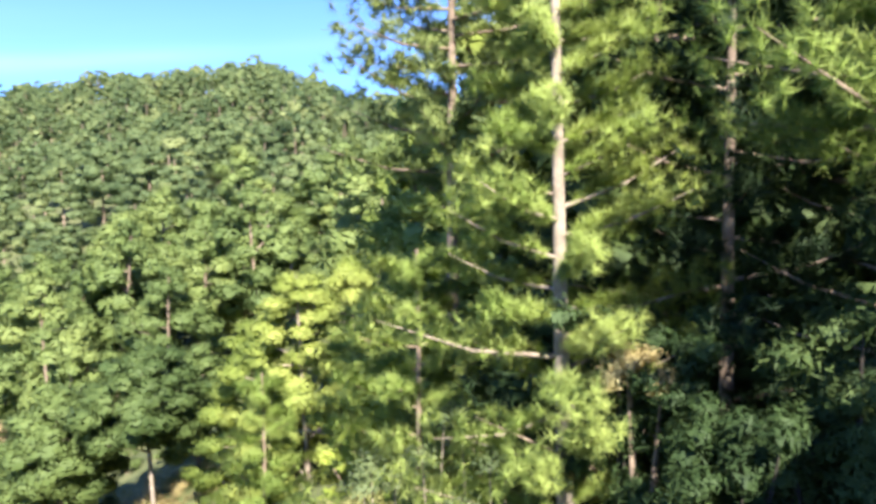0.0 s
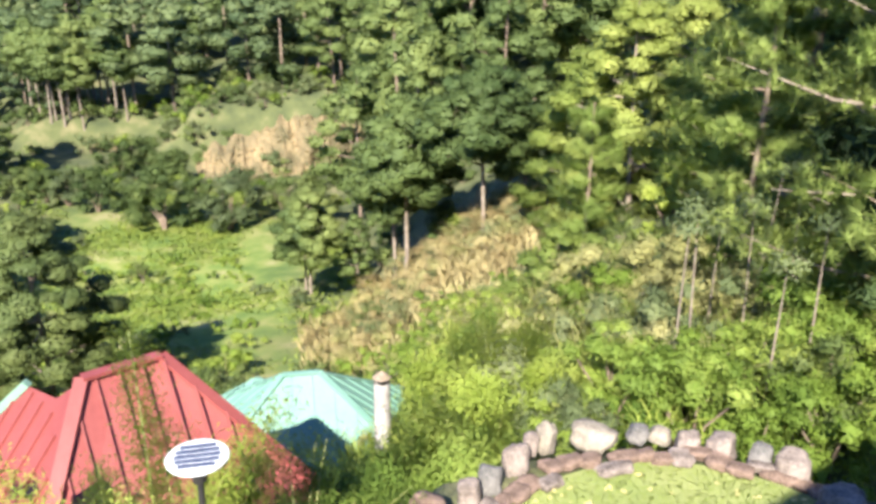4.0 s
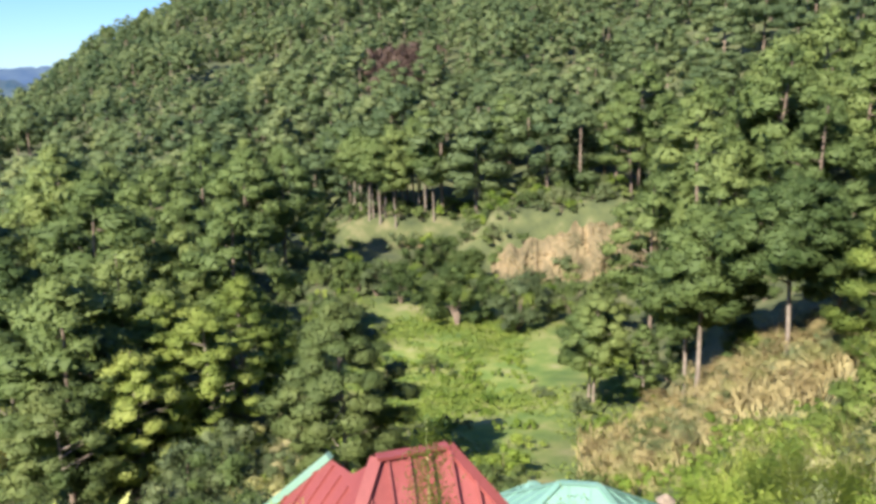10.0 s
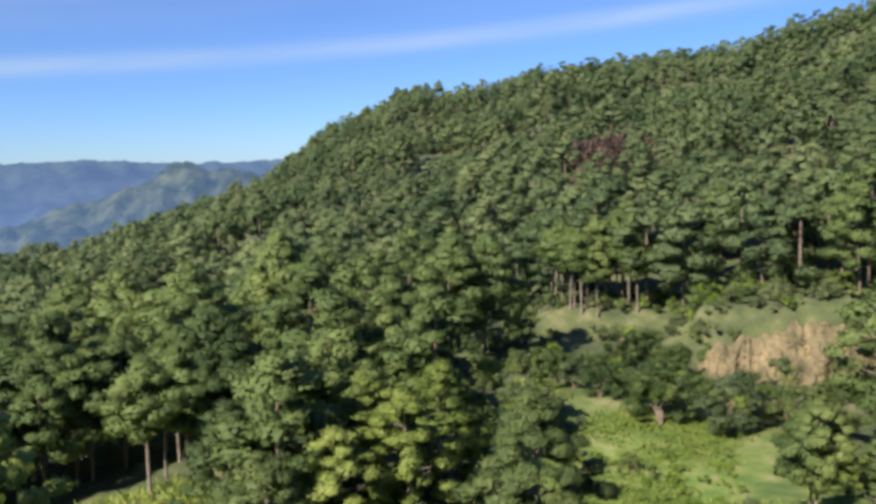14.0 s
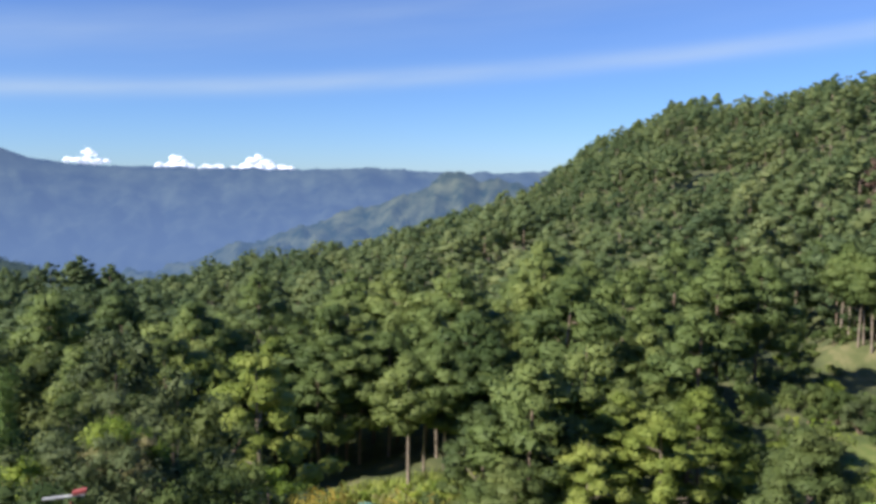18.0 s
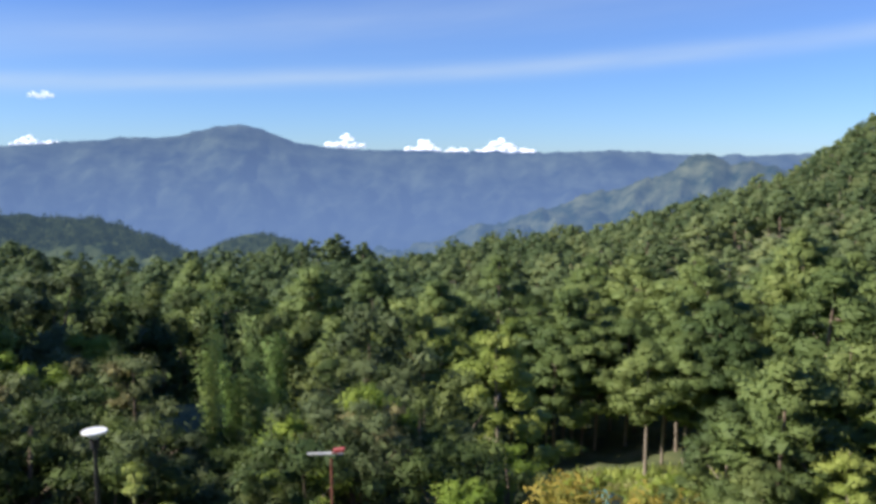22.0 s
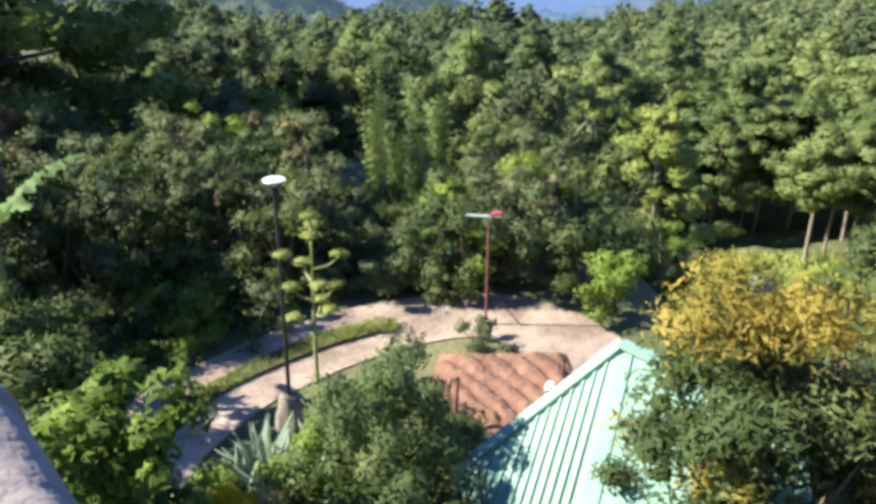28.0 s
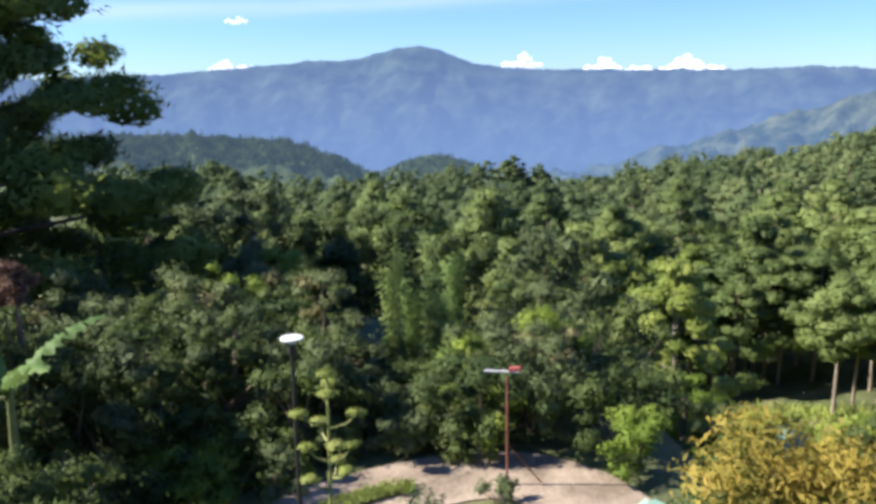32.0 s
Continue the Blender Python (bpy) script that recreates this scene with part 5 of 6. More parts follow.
# ---- balcony rail ----
def rail():
    t = thing("balcony_rail", "peeled round log handrail with a weathered, shade-grey end on the balcony", "rail")
    q = Vector((0.835, -0.55, 0))
    a, b = Vector((-2.388, -2.804, EYE - 0.285)), Vector((-0.415, -0.1, EYE - 0.285))
    x = (b - a).normalized()
    side = x.cross(Vector((0, 0, 1)))

    def log(name, s0, s1, rad, mat, seed):
        n = 44
        vs, fs = [], []
        for i in range(n + 1):
            c = a.lerp(b, s0 + (s1 - s0) * i / n)
            for k in range(28):
                w = 2 * math.pi * k / 28
                e = side * math.cos(w) + Vector((0, 0, math.sin(w)))
                rr = rad * (1 + 0.025 * noise.noise(Vector((i * 0.12, k * 0.25, seed))))
                # long drying cracks
                rr -= 0.006 * max(0.0, noise.noise(Vector((i * 0.09, math.cos(w) * 4, math.sin(w) * 4 + seed))) - 0.25)
                vs.append(tuple(c + e * rr))
        for i in range(n):
            for k in range(28):
                p, o = i * 28 + k, i * 28 + (k + 1) % 28
                fs.append((p, o, o + 28, p + 28))
        part(name, mesh_of(name, vs, fs), mat, t, smooth=True)

    log("log", 0.0, 0.838, 0.044, LOG, 2.0)
    log("log", 0.838, 0.875, 0.045, LOG, 5.0)
    # past the joint the shade on the log is put into its grey
    log("log_end", 0.875, 1.0, 0.043, LOG_GREY, 9.0)
    for s in (0.838, 0.874):
        c = a.lerp(b, s)
        part("joint_band", tubes("joint_band", [([tuple(c - x * 0.006), tuple(c - x * 0.002), tuple(c + x * 0.002), tuple(c + x * 0.006)], [0.043, 0.0465, 0.0465, 0.043])], 28), LOG_GREY, t, smooth=True)
    bar("plank", a + q * 0.07 - Vector((0, 0, 0.07)), b + q * 0.07 - Vector((0, 0, 0.07)), 0.03, 0.1, PLANK, t, label="orange-stained plank under the log")
    for p in (a, a.lerp(b, 0.5), b):
        bar("post", (p.x, p.y, EYE - 7.2), (p.x, p.y, EYE - 0.36), 0.08, 0.08, LOG_DARK, t, Vector((1, 0, 0)))


def own_house():
    """The house behind and beside the balcony, out of view; its eave runs along the rail."""
    d, q = Vector((0.55, 0.835, 0)), Vector((0.835, -0.55, 0))
    h = thing("balcony_house", "tall plastered house with a balcony and a broad red roof", "house")
    e0 = Vector((2.16, -2.1, EYE + 2.5))
    p0, p1 = e0 - d * 9, e0 + d * 9
    sheet_roof("roof_face", [p0, p1, p1 + q * 5 + Vector((0, 0, 2.6)), p0 + q * 5 + Vector((0, 0, 2.6))], RED_ROOF, h, 0.12)
    sheet_roof("roof_face", [p0 + q * 10, p1 + q * 10, p1 + q * 5 + Vector((0, 0, 2.6)), p0 + q * 5 + Vector((0, 0, 2.6))], RED_ROOF, h, 0.12)
    c = [p0 + q * 0.9 + d * 0.6, p1 + q * 0.9 - d * 0.6, p1 + q * 9.1 - d * 0.6, p0 + q * 9.1 + d * 0.6]
    for a, b in zip(c, c[1:] + c[:1]):
        bar("wall", (a.x, a.y, EYE - 2.3), (b.x, b.y, EYE - 2.3), 0.2, 9.4, WALL, h)
    o = Vector((0, 0, EYE - 1.62))
    deck = [o + d * s - q * w for s, w in ((-4, 0.35), (1.0, 0.35), (1.0, -3.4), (-4, -3.4))]
    sheet_roof("balcony_floor", deck, LOG, h, 0.14)




rail()
own_house()

# ---- single plants near the houses ----
def near_plants():
    r = np.random.default_rng(77)
    # bamboo hedge below the lamp and the lawn
    for az, d, h, m, c in ((29, 8.5, 1.5, HEDGE, 18), (31.8, 8.0, 1.5, HEDGE, 18), (33.5, 7.0, 1.8, HEDGE, 18), (36.5, 6.9, 1.8, HEDGE, 16), (24.8, 9.3, 1.7, HEDGE, 18), (18.6, 9.6, 1.6, HEDGE, 18), (26.5, 8.8, 1.0, HEDGE, 16), (31, 8.4, 1.8, HEDGE, 16), (20.2, 10.6, 1.4, BAMBOO, 16),
                           (39.5, 7.0, 1.9, BAMBOO, 12), (43.8, 7.5, 4.0, BAMBOO, 11), (41.4, 7.4, 3.3, BAMBOO, 10), (47.4, 7.6, 3.3, BAMBOO, 9), (49.6, 7.4, 2.5, BAMBOO, 8), (42, 6.6, 1.9, BAMBOO, 12), (47, 6.6, 1.8, BAMBOO, 12), (50.4, 7.0, 1.6, BAMBOO, 10), (36.5, 8.2, 1.9, BAMBOO, 8), (17.5, 11.4, 2.2, BAMBOO, 16), (19.5, 12.5, 2.3, BAMBOO, 16), (15.2, 12.5, 1.5, BAMBOO, 14)):
        bamboo("light green clumping bamboo hedge" if m is BAMBOO else "dense green bamboo hedge below the lawn", down(az, d), h, 0.7, c, r, m, 0.056 if d < 9 else 0.09, 1900 if 40 < az < 54 else 1300, 0.18, group="hedge bamboos", fuzz=0.5 if 39.8 < az < 54 else 0.9)
    # thicket beyond the lawn
    kinds = [("pale dry grassy thicket", STRAW_LEAF), ("leafy green thicket shrub", FRESH), ("grey-green thicket shrub", GREY_LEAF), ("yellow-green tall shrub", HEDGE), ("dark green shrub", BROAD)]
    for i in range(60):
        az = r.uniform(-7, 17.5)
        d = r.uniform(10.5, np.interp(az, [2, 12, 21], [32, 17, 13]))
        k = kinds[r.choice(5, p=[0.26, 0.2, 0.22, 0.27, 0.05])]
        s = 0.6 + 0.034 * d
        shrub("shrub", k[1] is not None and k[0] + " on the slope past the lawn", down(az, d), s * r.uniform(0.8, 1.3), s * r.uniform(1.0, 1.9) * (0.75 if az > 10 else 1), k[1], 0.06 + 0.0045 * d, 3200, r, clumps=26, aspect=0.34, lump=(0.16, 0.3), group="thicket")
    # dark leafy bank under the pines, its shade put into leaf and bark colour
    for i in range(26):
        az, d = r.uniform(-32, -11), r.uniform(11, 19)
        shrub("tall_shrub", "leafy bamboo-like shrub coloured dark for deep shade", down(az, d), r.uniform(1.0, 1.6), r.uniform(3.0, 6.5), BAMBOO_SHADED, 0.2, 2600, r, aspect=0.25, clumps=22, bark=SHADED_BARK, group="dark thicket")
    near = tuft_pine("tall pine with bright needle tufts and a bare pale trunk", down(-8.8, 15.5, -8.0), 16.0, r, PINE_NEAR, 0.1, 3.5, 62, 78, 0.25, 0.036, 32, PALE_BARK)
    near.matrix_basis = near.matrix_basis @ Matrix.Rotation(radians(-1.3), 4, 'Y')
    tuft_pine("dense pine beside the lawn, its needles coloured dark for shade", down(-19, 17, -8), 15.0, r, PINE_SHADED, 0.1, 4.6, 46, 46, 0.3, 0.055, 18)
    tuft_pine("dense pine beside the lawn, its needles coloured dark for shade", down(-28, 16, -8), 15.0, r, PINE_SHADED, 0.1, 4.6, 46, 46, 0.3, 0.055, 18)
    tuft_pine("tall pine with a dark crown against the sky", down(-1.0, 22, -9.0), 19.0, r, PINE, 0.5, 5.6, 46, 50, 0.3, 0.05, 26)
    tuft_pine("pine with bright sunlit needle tufts", down(-32.0, 11.5, -8), 12.4, r, PINE_NEAR, 0.64, 6.2, 24, 110, 0.2, 0.034, 38)
    tuft_pine("young green pine on the slope", down(1.5, 19, -9.5), 9.0, r, PINE_NEAR, 0.1, 3.0, 46, 52, 0.28, 0.045, 26)
    tuft_pine("young pine in the thicket", down(12.0, 26), 6.0, r, PINE_NEAR, 0.1, 1.7, 28, 24, 0.3)
    # lit, plain and shaded needle colours by bearing stand in for the light
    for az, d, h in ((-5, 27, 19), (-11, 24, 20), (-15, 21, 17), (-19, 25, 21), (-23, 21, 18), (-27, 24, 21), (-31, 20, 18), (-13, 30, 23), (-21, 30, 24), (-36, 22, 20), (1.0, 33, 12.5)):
        pine_tree(h, r, PINE_LIT if az > -6 else PINE if az > -12 else PINE_SHADED, BARK, "tall pine of the dense wood beside the lawn", down(az, d, -9.0), 2.2, 0.06, 0.2)
    shrub("dry_bush", "dry reddish-brown pine branches in the shade", down(-13.4, 14.5, -8), 1.0, 6.0, DRY, 0.12, 1500, r, clumps=12, base=0.82, aspect=0.3)
    # trees of the meadow's edge
    def pine(az, d, base, h, low, spread, mat=PINE, bark=PALE_BARK, lab="tall pine with a bare pale trunk at the meadow's edge", det=1.6):
        pine_tree(h, r, mat, bark, lab, down(az, d, base), det, low, spread)
    pine(24.9, 49, -20.4, 12.4, 0.5, 0.22, det=2.4)
    pine(25.7, 51, -20.9, 10.5, 0.5, 0.2, det=2.0)
    pine(19.4, 46.3, -16.4, 10.8, 0.5, 0.27, det=2.4)
    pine(16.4, 50, -17.0, 10.5, 0.4, 0.25, det=2.0)
    pine(31.8, 53, -22.2, 7.6, 0.35, 0.26)
    pine(32.3, 53.5, -22.2, 7.0, 0.4, 0.26)
    pine(50.4, 39, None, 10.2, 0.16, 0.3, lab="broad dark green pine standing alone on the slope", mat=PINE_MID, det=4.0)
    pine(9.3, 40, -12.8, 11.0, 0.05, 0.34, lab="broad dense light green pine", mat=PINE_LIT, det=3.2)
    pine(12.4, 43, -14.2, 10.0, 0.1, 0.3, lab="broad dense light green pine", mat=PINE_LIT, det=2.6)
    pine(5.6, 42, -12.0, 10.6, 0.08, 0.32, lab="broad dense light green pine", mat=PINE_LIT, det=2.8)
    pine(22.0, 51, -20.0, 5.0, 0.02, 0.3, lab="small bushy pine at the meadow's edge")
    pine(28.5, 54, -21.5, 4.6, 0.02, 0.3, lab="small bushy pine at the meadow's edge")
    pine(13.6, 22, -11.6, 4.6, 0.02, 0.34, lab="small bushy pine at the meadow's edge", mat=PINE_LIT)
    pine(87.5, 31, -14.5, 8.0, 0.05, 0.3, lab="bright green pine above the valley trees", mat=PINE_LIT)
    for az, d, h in ((77.2, 69, 11.5), (76.0, 71, 10.5), (74.6, 70, 12.0), (73.0, 73, 12.5), (75.2, 76, 12.0), (78.6, 78, 12.5), (80.6, 77, 12.0), (82.2, 80, 13.0), (79.6, 82, 12.0), (84.0, 79, 11.5), (71.4, 70, 12.0)):
        pine(az, d, None, h, 0.46, 0.24, lab="tall pine with a bare trunk behind the clearing", det=1.4)
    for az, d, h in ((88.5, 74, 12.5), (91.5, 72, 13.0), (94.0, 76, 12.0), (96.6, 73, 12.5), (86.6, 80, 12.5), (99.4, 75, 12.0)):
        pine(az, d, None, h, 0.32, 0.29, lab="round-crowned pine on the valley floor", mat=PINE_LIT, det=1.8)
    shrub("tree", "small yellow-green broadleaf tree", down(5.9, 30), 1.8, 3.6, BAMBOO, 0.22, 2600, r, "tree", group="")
    # brighter needles up to bearing 66.5, darker past it, imitate sun and shade
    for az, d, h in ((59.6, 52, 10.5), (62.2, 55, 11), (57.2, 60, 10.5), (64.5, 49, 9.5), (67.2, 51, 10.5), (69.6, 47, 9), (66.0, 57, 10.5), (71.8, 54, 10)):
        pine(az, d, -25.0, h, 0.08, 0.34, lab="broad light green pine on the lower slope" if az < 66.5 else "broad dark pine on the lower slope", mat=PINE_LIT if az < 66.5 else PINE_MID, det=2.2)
    for i in range(9):
        q = down(r.uniform(-6, 6), r.uniform(12, 17))
        h = r.uniform(2.2, 4.2)
        t = thing("sapling", "thin pale bare stem standing in the thicket", "sapling", q, 0, "thicket stems")
        bend = r.normal(size=2) * 0.18
        part("stem", tubes("stem", [([(0, 0, -0.2), (bend[0] * 0.5, bend[1] * 0.4, h * 0.5), (bend[0], bend[1], h)], [0.024, 0.018, 0.008])], 6), PALE_BARK, t, smooth=True)
        part("foliage", soup("foliage", puff((bend[0], bend[1], h), 0.3, 160, 0.11, r, 0.9, 0.4, 0.4, 0.8)), GREY_LEAF, t)
    # dry brush under the pines and shrubs of the meadow
    for i in range(170):
        az, d = r.uniform(13, 32), r.uniform(37, 54)
        if math.hypot((az - 22.5) / 9.5, (d - 45.5) / 8.5) > r.uniform(0.75, 1.1):
            continue
        shrub("dry_bush", "dry tan brush on the bank", down(az, d), r.uniform(0.8, 1.5), r.uniform(0.7, 1.5), (DRY, DRY, STRAW_LEAF, DRY, GREY_LEAF)[i % 5], 0.34, 700, r, clumps=9, stems=3, aspect=0.13, lump=(0.3, 0.5), heart=0, group="dry brush")
    for i in range(130):
        az, d = r.uniform(20, 57), r.uniform(22, 96)
        if clear_of(np.array(d), np.array(az)) and r.uniform() < 0.65:
            continue
        k = (FRESH, BROAD, GREY_LEAF, FRESH)[r.integers(0, 4)]
        s = r.uniform(0.7, 1.5)
        shrub("meadow_bush", "low green bush in the valley meadow", down(az, d), s * 1.5, s, k, 0.17, 620, r, clumps=9, stems=3, group="meadow bushes")
    for i in range(34):
        az, d = r.uniform(36.5, 43), r.uniform(50, 68)
        s = r.uniform(0.35, 0.7)
        shrub("crop_plant", "bright green leafy crop plant in the meadow", down(az, d), s * 1.3, s, FRESH, 0.16, 420, r, "plant", clumps=7, stems=3, group="crop plants")
    for i in range(26):
        az, d = r.uniform(38, 49.5), r.uniform(33, 47)
        s = r.uniform(0.8, 1.7)
        shrub("bush", "rough green bush on the slope above the houses", down(az, d), s * 1.2, s * 1.2, (BROAD, GREY_LEAF, FRESH, BROAD)[i % 4], 0.17, 800, r, clumps=10, stems=3, group="slope bushes")
    for az, d, s, k in ((41.7, 78, 3.0, BROAD), (37.4, 77, 2.8, GREY_LEAF), (43.6, 81, 1.9, BROAD), (39.6, 80, 2.0, BROAD), (45.8, 85, 2.1, BROAD), (47.5, 88, 1.8, GREY_LEAF), (48.8, 90, 1.7, BROAD), (49.8, 93, 1.6, BROAD), (44.4, 96, 2.4, BROAD), (42.6, 99, 2.2, BROAD), (40.9, 95, 1.8, BROAD), (35.2, 80, 1.6, GREY_LEAF), (33.4, 78, 2.0, BROAD), (31.4, 76, 2.4, BROAD)):
        shrub("tree", "round dark green broadleaf tree at the end of the meadow", down(az, d), s, s * 2.2, k, 0.3, 3600, r, "tree", clumps=26, lump=(0.25, 0.42), group="trees at the meadow's end")
    for i in range(150):
        az, d = r.uniform(26.5, 52), r.uniform(88, 122)
        if 29 < az < 40 and 91 < d < 101 and r.uniform() < 0.6 or 42.4 < az < 48.6 and 100 < d < 110:
            continue
        s = r.uniform(0.8, 2.2)
        shrub("bush", "olive green bush on the bank beside the road cut", down(az, d), s, s * 1.1, (BROAD, GREY_LEAF, PINE, FRESH)[r.choice(4, p=[0.3, 0.3, 0.3, 0.1])], 0.28, 700, r, clumps=10, stems=3, lump=(0.25, 0.42), group="bank bushes")
    for i in range(54):
        az, d = r.uniform(28, 41), r.uniform(103, 116)
        s = r.uniform(0.8, 2.0)
        shrub("bush", "olive green bush above the rock cut", down(az, d), s, s * 1.2, (BROAD, GREY_LEAF, PINE, FRESH)[i % 4], 0.24, 560, r, clumps=9, stems=3, lump=(0.25, 0.42), group="bank bushes")
    for i in range(36):
        az, d = r.uniform(13, 27), r.uniform(55, 74)
        s = r.uniform(1.0, 2.2)
        shrub("bush", "dark green bush behind the dry bank", down(az, d), s, s * 1.3, (BROAD, PINE)[i % 2], 0.24, 620, r, clumps=10, stems=3, lump=(0.25, 0.42), group="bank bushes")
    for i in range(60):
        az, d = r.uniform(13.5, 27), r.uniform(18, 37)
        s = r.uniform(0.5, 0.9)
        shrub("shrub", "low yellow-green shrub on the slope past the lawn", down(az, d), s * 1.5, s, (HEDGE, FRESH, STRAW_LEAF, HEDGE)[i % 4], 0.11, 900, r, clumps=14, aspect=0.3, lump=(0.18, 0.32), group="thicket")
    for i in range(58):
        az, d = r.uniform(70, 90), r.uniform(28, 58)
        if 78.5 < az < 82 and d < 36:
            continue
        s = r.uniform(0.9, 1.7)
        shrub("shrub", "grey-green shrub on the slope below the clearing", down(az, d), s * 1.1, s * 1.2, (GREY_LEAF, BROAD, GREY_LEAF, FRESH)[i % 4], 0.15, 1100, r, clumps=16, aspect=0.42, lump=(0.18, 0.32), group="slope shrubs")
    for i in range(24):
        az, d = r.uniform(71, 88), r.uniform(55, 68)
        s = r.uniform(0.5, 1.3)
        shrub("bush", "low yellow-green bush in the valley clearing", down(az, d), s * 1.4, s, (BAMBOO, GREY_LEAF, FRESH, STRAW_LEAF)[i % 4], 0.16, 620, r, clumps=9, stems=3, group="clearing bushes")
    for i in range(46):
        az, d = r.uniform(49, 58), r.uniform(66, 112)
        s = r.uniform(0.9, 2.0)
        shrub("bush", "olive green bush at the wood's edge", down(az, d), s, s * 1.2, (BROAD, GREY_LEAF, PINE)[i % 3], 0.26, 620, r, clumps=10, stems=3, lump=(0.25, 0.42), group="bank bushes")
    for i in range(40):
        az, d = r.uniform(51.5, 64), r.uniform(35, 58)
        s = r.uniform(1.0, 2.1)
        shrub("bush", "olive and tan bush on the slope below the wood", down(az, d), s * 1.1, s * 1.3, (GREY_LEAF, DRY_OLIVE, BROAD, STRAW_LEAF)[i % 4], 0.17, 900, r, clumps=12, stems=3, aspect=0.4, lump=(0.2, 0.36), group="brush below the house")
    for i in range(44):
        az, d = r.uniform(49, 63), r.uniform(20, 36)
        s = r.uniform(0.8, 1.5)
        shrub("dry_bush", "olive and tan brush below the red-roofed house", down(az, d), s, s * 1.5, (STRAW_LEAF, GREY_LEAF, GREY_LEAF, BROAD, DRY_OLIVE)[i % 5], 0.15, 1100, r, clumps=14, stems=4, aspect=0.4, lump=(0.18, 0.34), group="brush below the house")
    m = 9000
    az_, d_ = r.uniform(58.5, 66, m), r.uniform(11.2, 15.5, m)
    gx, gy = -d_ * np.sin(np.radians(az_)), d_ * np.cos(np.radians(az_))
    gc = np.stack([gx, gy, land(gx, gy) + 0.05], 1)
    gv = leaves(gc, r.normal(size=gc.shape) * 0.4 + np.array([0, 0, 0.8]), 0.13, 0.05, r, np.tile([0.0, 0.0, 1.0], (m, 1)) + 0.2 * r.normal(size=gc.shape))
    tagged(part("yard_grass", soup("yard_grass", gv), GRASS), "bright green grass of the yard below the house", "grass", kind="stuff")
    sheet = part("plastic_sheet", boulder_mesh(r, 0.34, 0.24, 0.14), WHITE, smooth=True)
    sheet.matrix_basis = Matrix.Translation(down(60.6, 15.4) + Vector((0, 0, 0.08)))
    tagged(sheet, "crumpled white plastic sheet lying on the grass", "sheet")
    for az, d in ((79.2, 31.6), (80.6, 31.2), (81.9, 31.8)):
        shrub("shrub", "grey-green shrub in front of the valley hut", down(az, d, -16.6), 1.2, 2.55, GREY_LEAF, 0.15, 2400, r, clumps=22, aspect=0.42, lump=(0.18, 0.32), group="slope shrubs")
    # garden by the drive
    shrub("shrub", "large grey-green bush with small leaves in the garden", down(107.0, 8.0, -7.0), 1.35, 2.7, GARDEN_LEAF, 0.12, 13000, r, clumps=80, aspect=0.34, lump=(0.12, 0.24), heart=0.2)
    shrub("shrub", "green bush with small leaves in the garden", down(103.0, 8.6, -7.0), 0.9, 1.9, BROAD, 0.11, 2600, r, clumps=18)
    shrub("shrub", "bright green leafy bush in the garden", down(112.0, 8.4, -7.0), 0.8, 1.7, FRESH, 0.12, 2600, r, clumps=18)
    shrub("shrub", "bright green broad-leaved bush by the balcony", down(127.0, 7.4, -7.0), 1.05, 3.3, BALCONY_LEAF, 0.19, 5600, r, clumps=64, aspect=0.5, lump=(0.12, 0.24), heart=0.2)
    shrub("shrub", "bright green broad-leaved bush by the balcony", down(125.5, 6.6, -7.0), 0.55, 1.7, BALCONY_LEAF, 0.15, 2600, r, clumps=26, aspect=0.55)
    shrub("shrub", "dark green garden bush near the balcony", down(131.0, 8.6, -7.0), 1.2, 3.0, BROAD, 0.18, 2600, r, clumps=20)
    shrub("shrub", "low green garden plants beside the drive", down(114.5, 7.2, -7.0), 0.9, 0.6, FRESH, 0.12, 1800, r)
    shrub("shrub", "low green garden plants beside the drive", down(122.5, 7.0, -7.0), 0.7, 0.6, BROAD, 0.12, 1800, r)
    shrub("flower_bush", "bush covered with bright yellow flowers", down(119.0, 8.0, -7.0), 0.42, 1.15, FLOWER, 0.06, 2200, r, heart=0.2)
    shrub("dry_bush", "dry orange-brown garden plant", down(116.2, 8.1, -7.0), 0.4, 1.15, DRY, 0.1, 1800, r, aspect=0.2, heart=0)
    shrub("shrub", "small green plants at the pole", down(99.6, 13.0, -7.0), 0.6, 0.45, GREY_LEAF, 0.08, 900, r)
    shrub("shrub", "bright green bush beside the drive", down(90.3, 14.6), 0.8, 1.4, FRESH, 0.13, 1500, r)
    for i in range(30):
        az, d = r.uniform(110, 128), r.uniform(5.8, 9.6)
        if az > 121 and d > 8.6:
            continue
        k = (FRESH, GREY_LEAF, BROAD, BAMBOO)[r.choice(4, p=[0.35, 0.25, 0.2, 0.2])]
        h = r.uniform(0.35, 0.95) * (0.4 if 114.5 < az < 121.8 and d < 8.4 else 1)
        shrub("garden_plant", "leafy garden plant in the bed by the drive", down(az, d, -7.0), h * r.uniform(0.5, 0.9), h, k, 0.11, 700, r, "plant", clumps=8, stems=4, group="garden plants")
    for i in range(16):
        az, d = r.uniform(98, 110), r.uniform(8.4, 10.4)
        if az < 103 and d > 9:
            continue
        h = r.uniform(0.4, 1.1)
        shrub("garden_plant", "grey-green garden plant beside the ploughed bed", down(az, d, -7.0), h * 0.7, h, GREY_LEAF if i % 2 else FRESH, 0.1, 700, r, "plant", clumps=8, stems=4, group="garden plants")
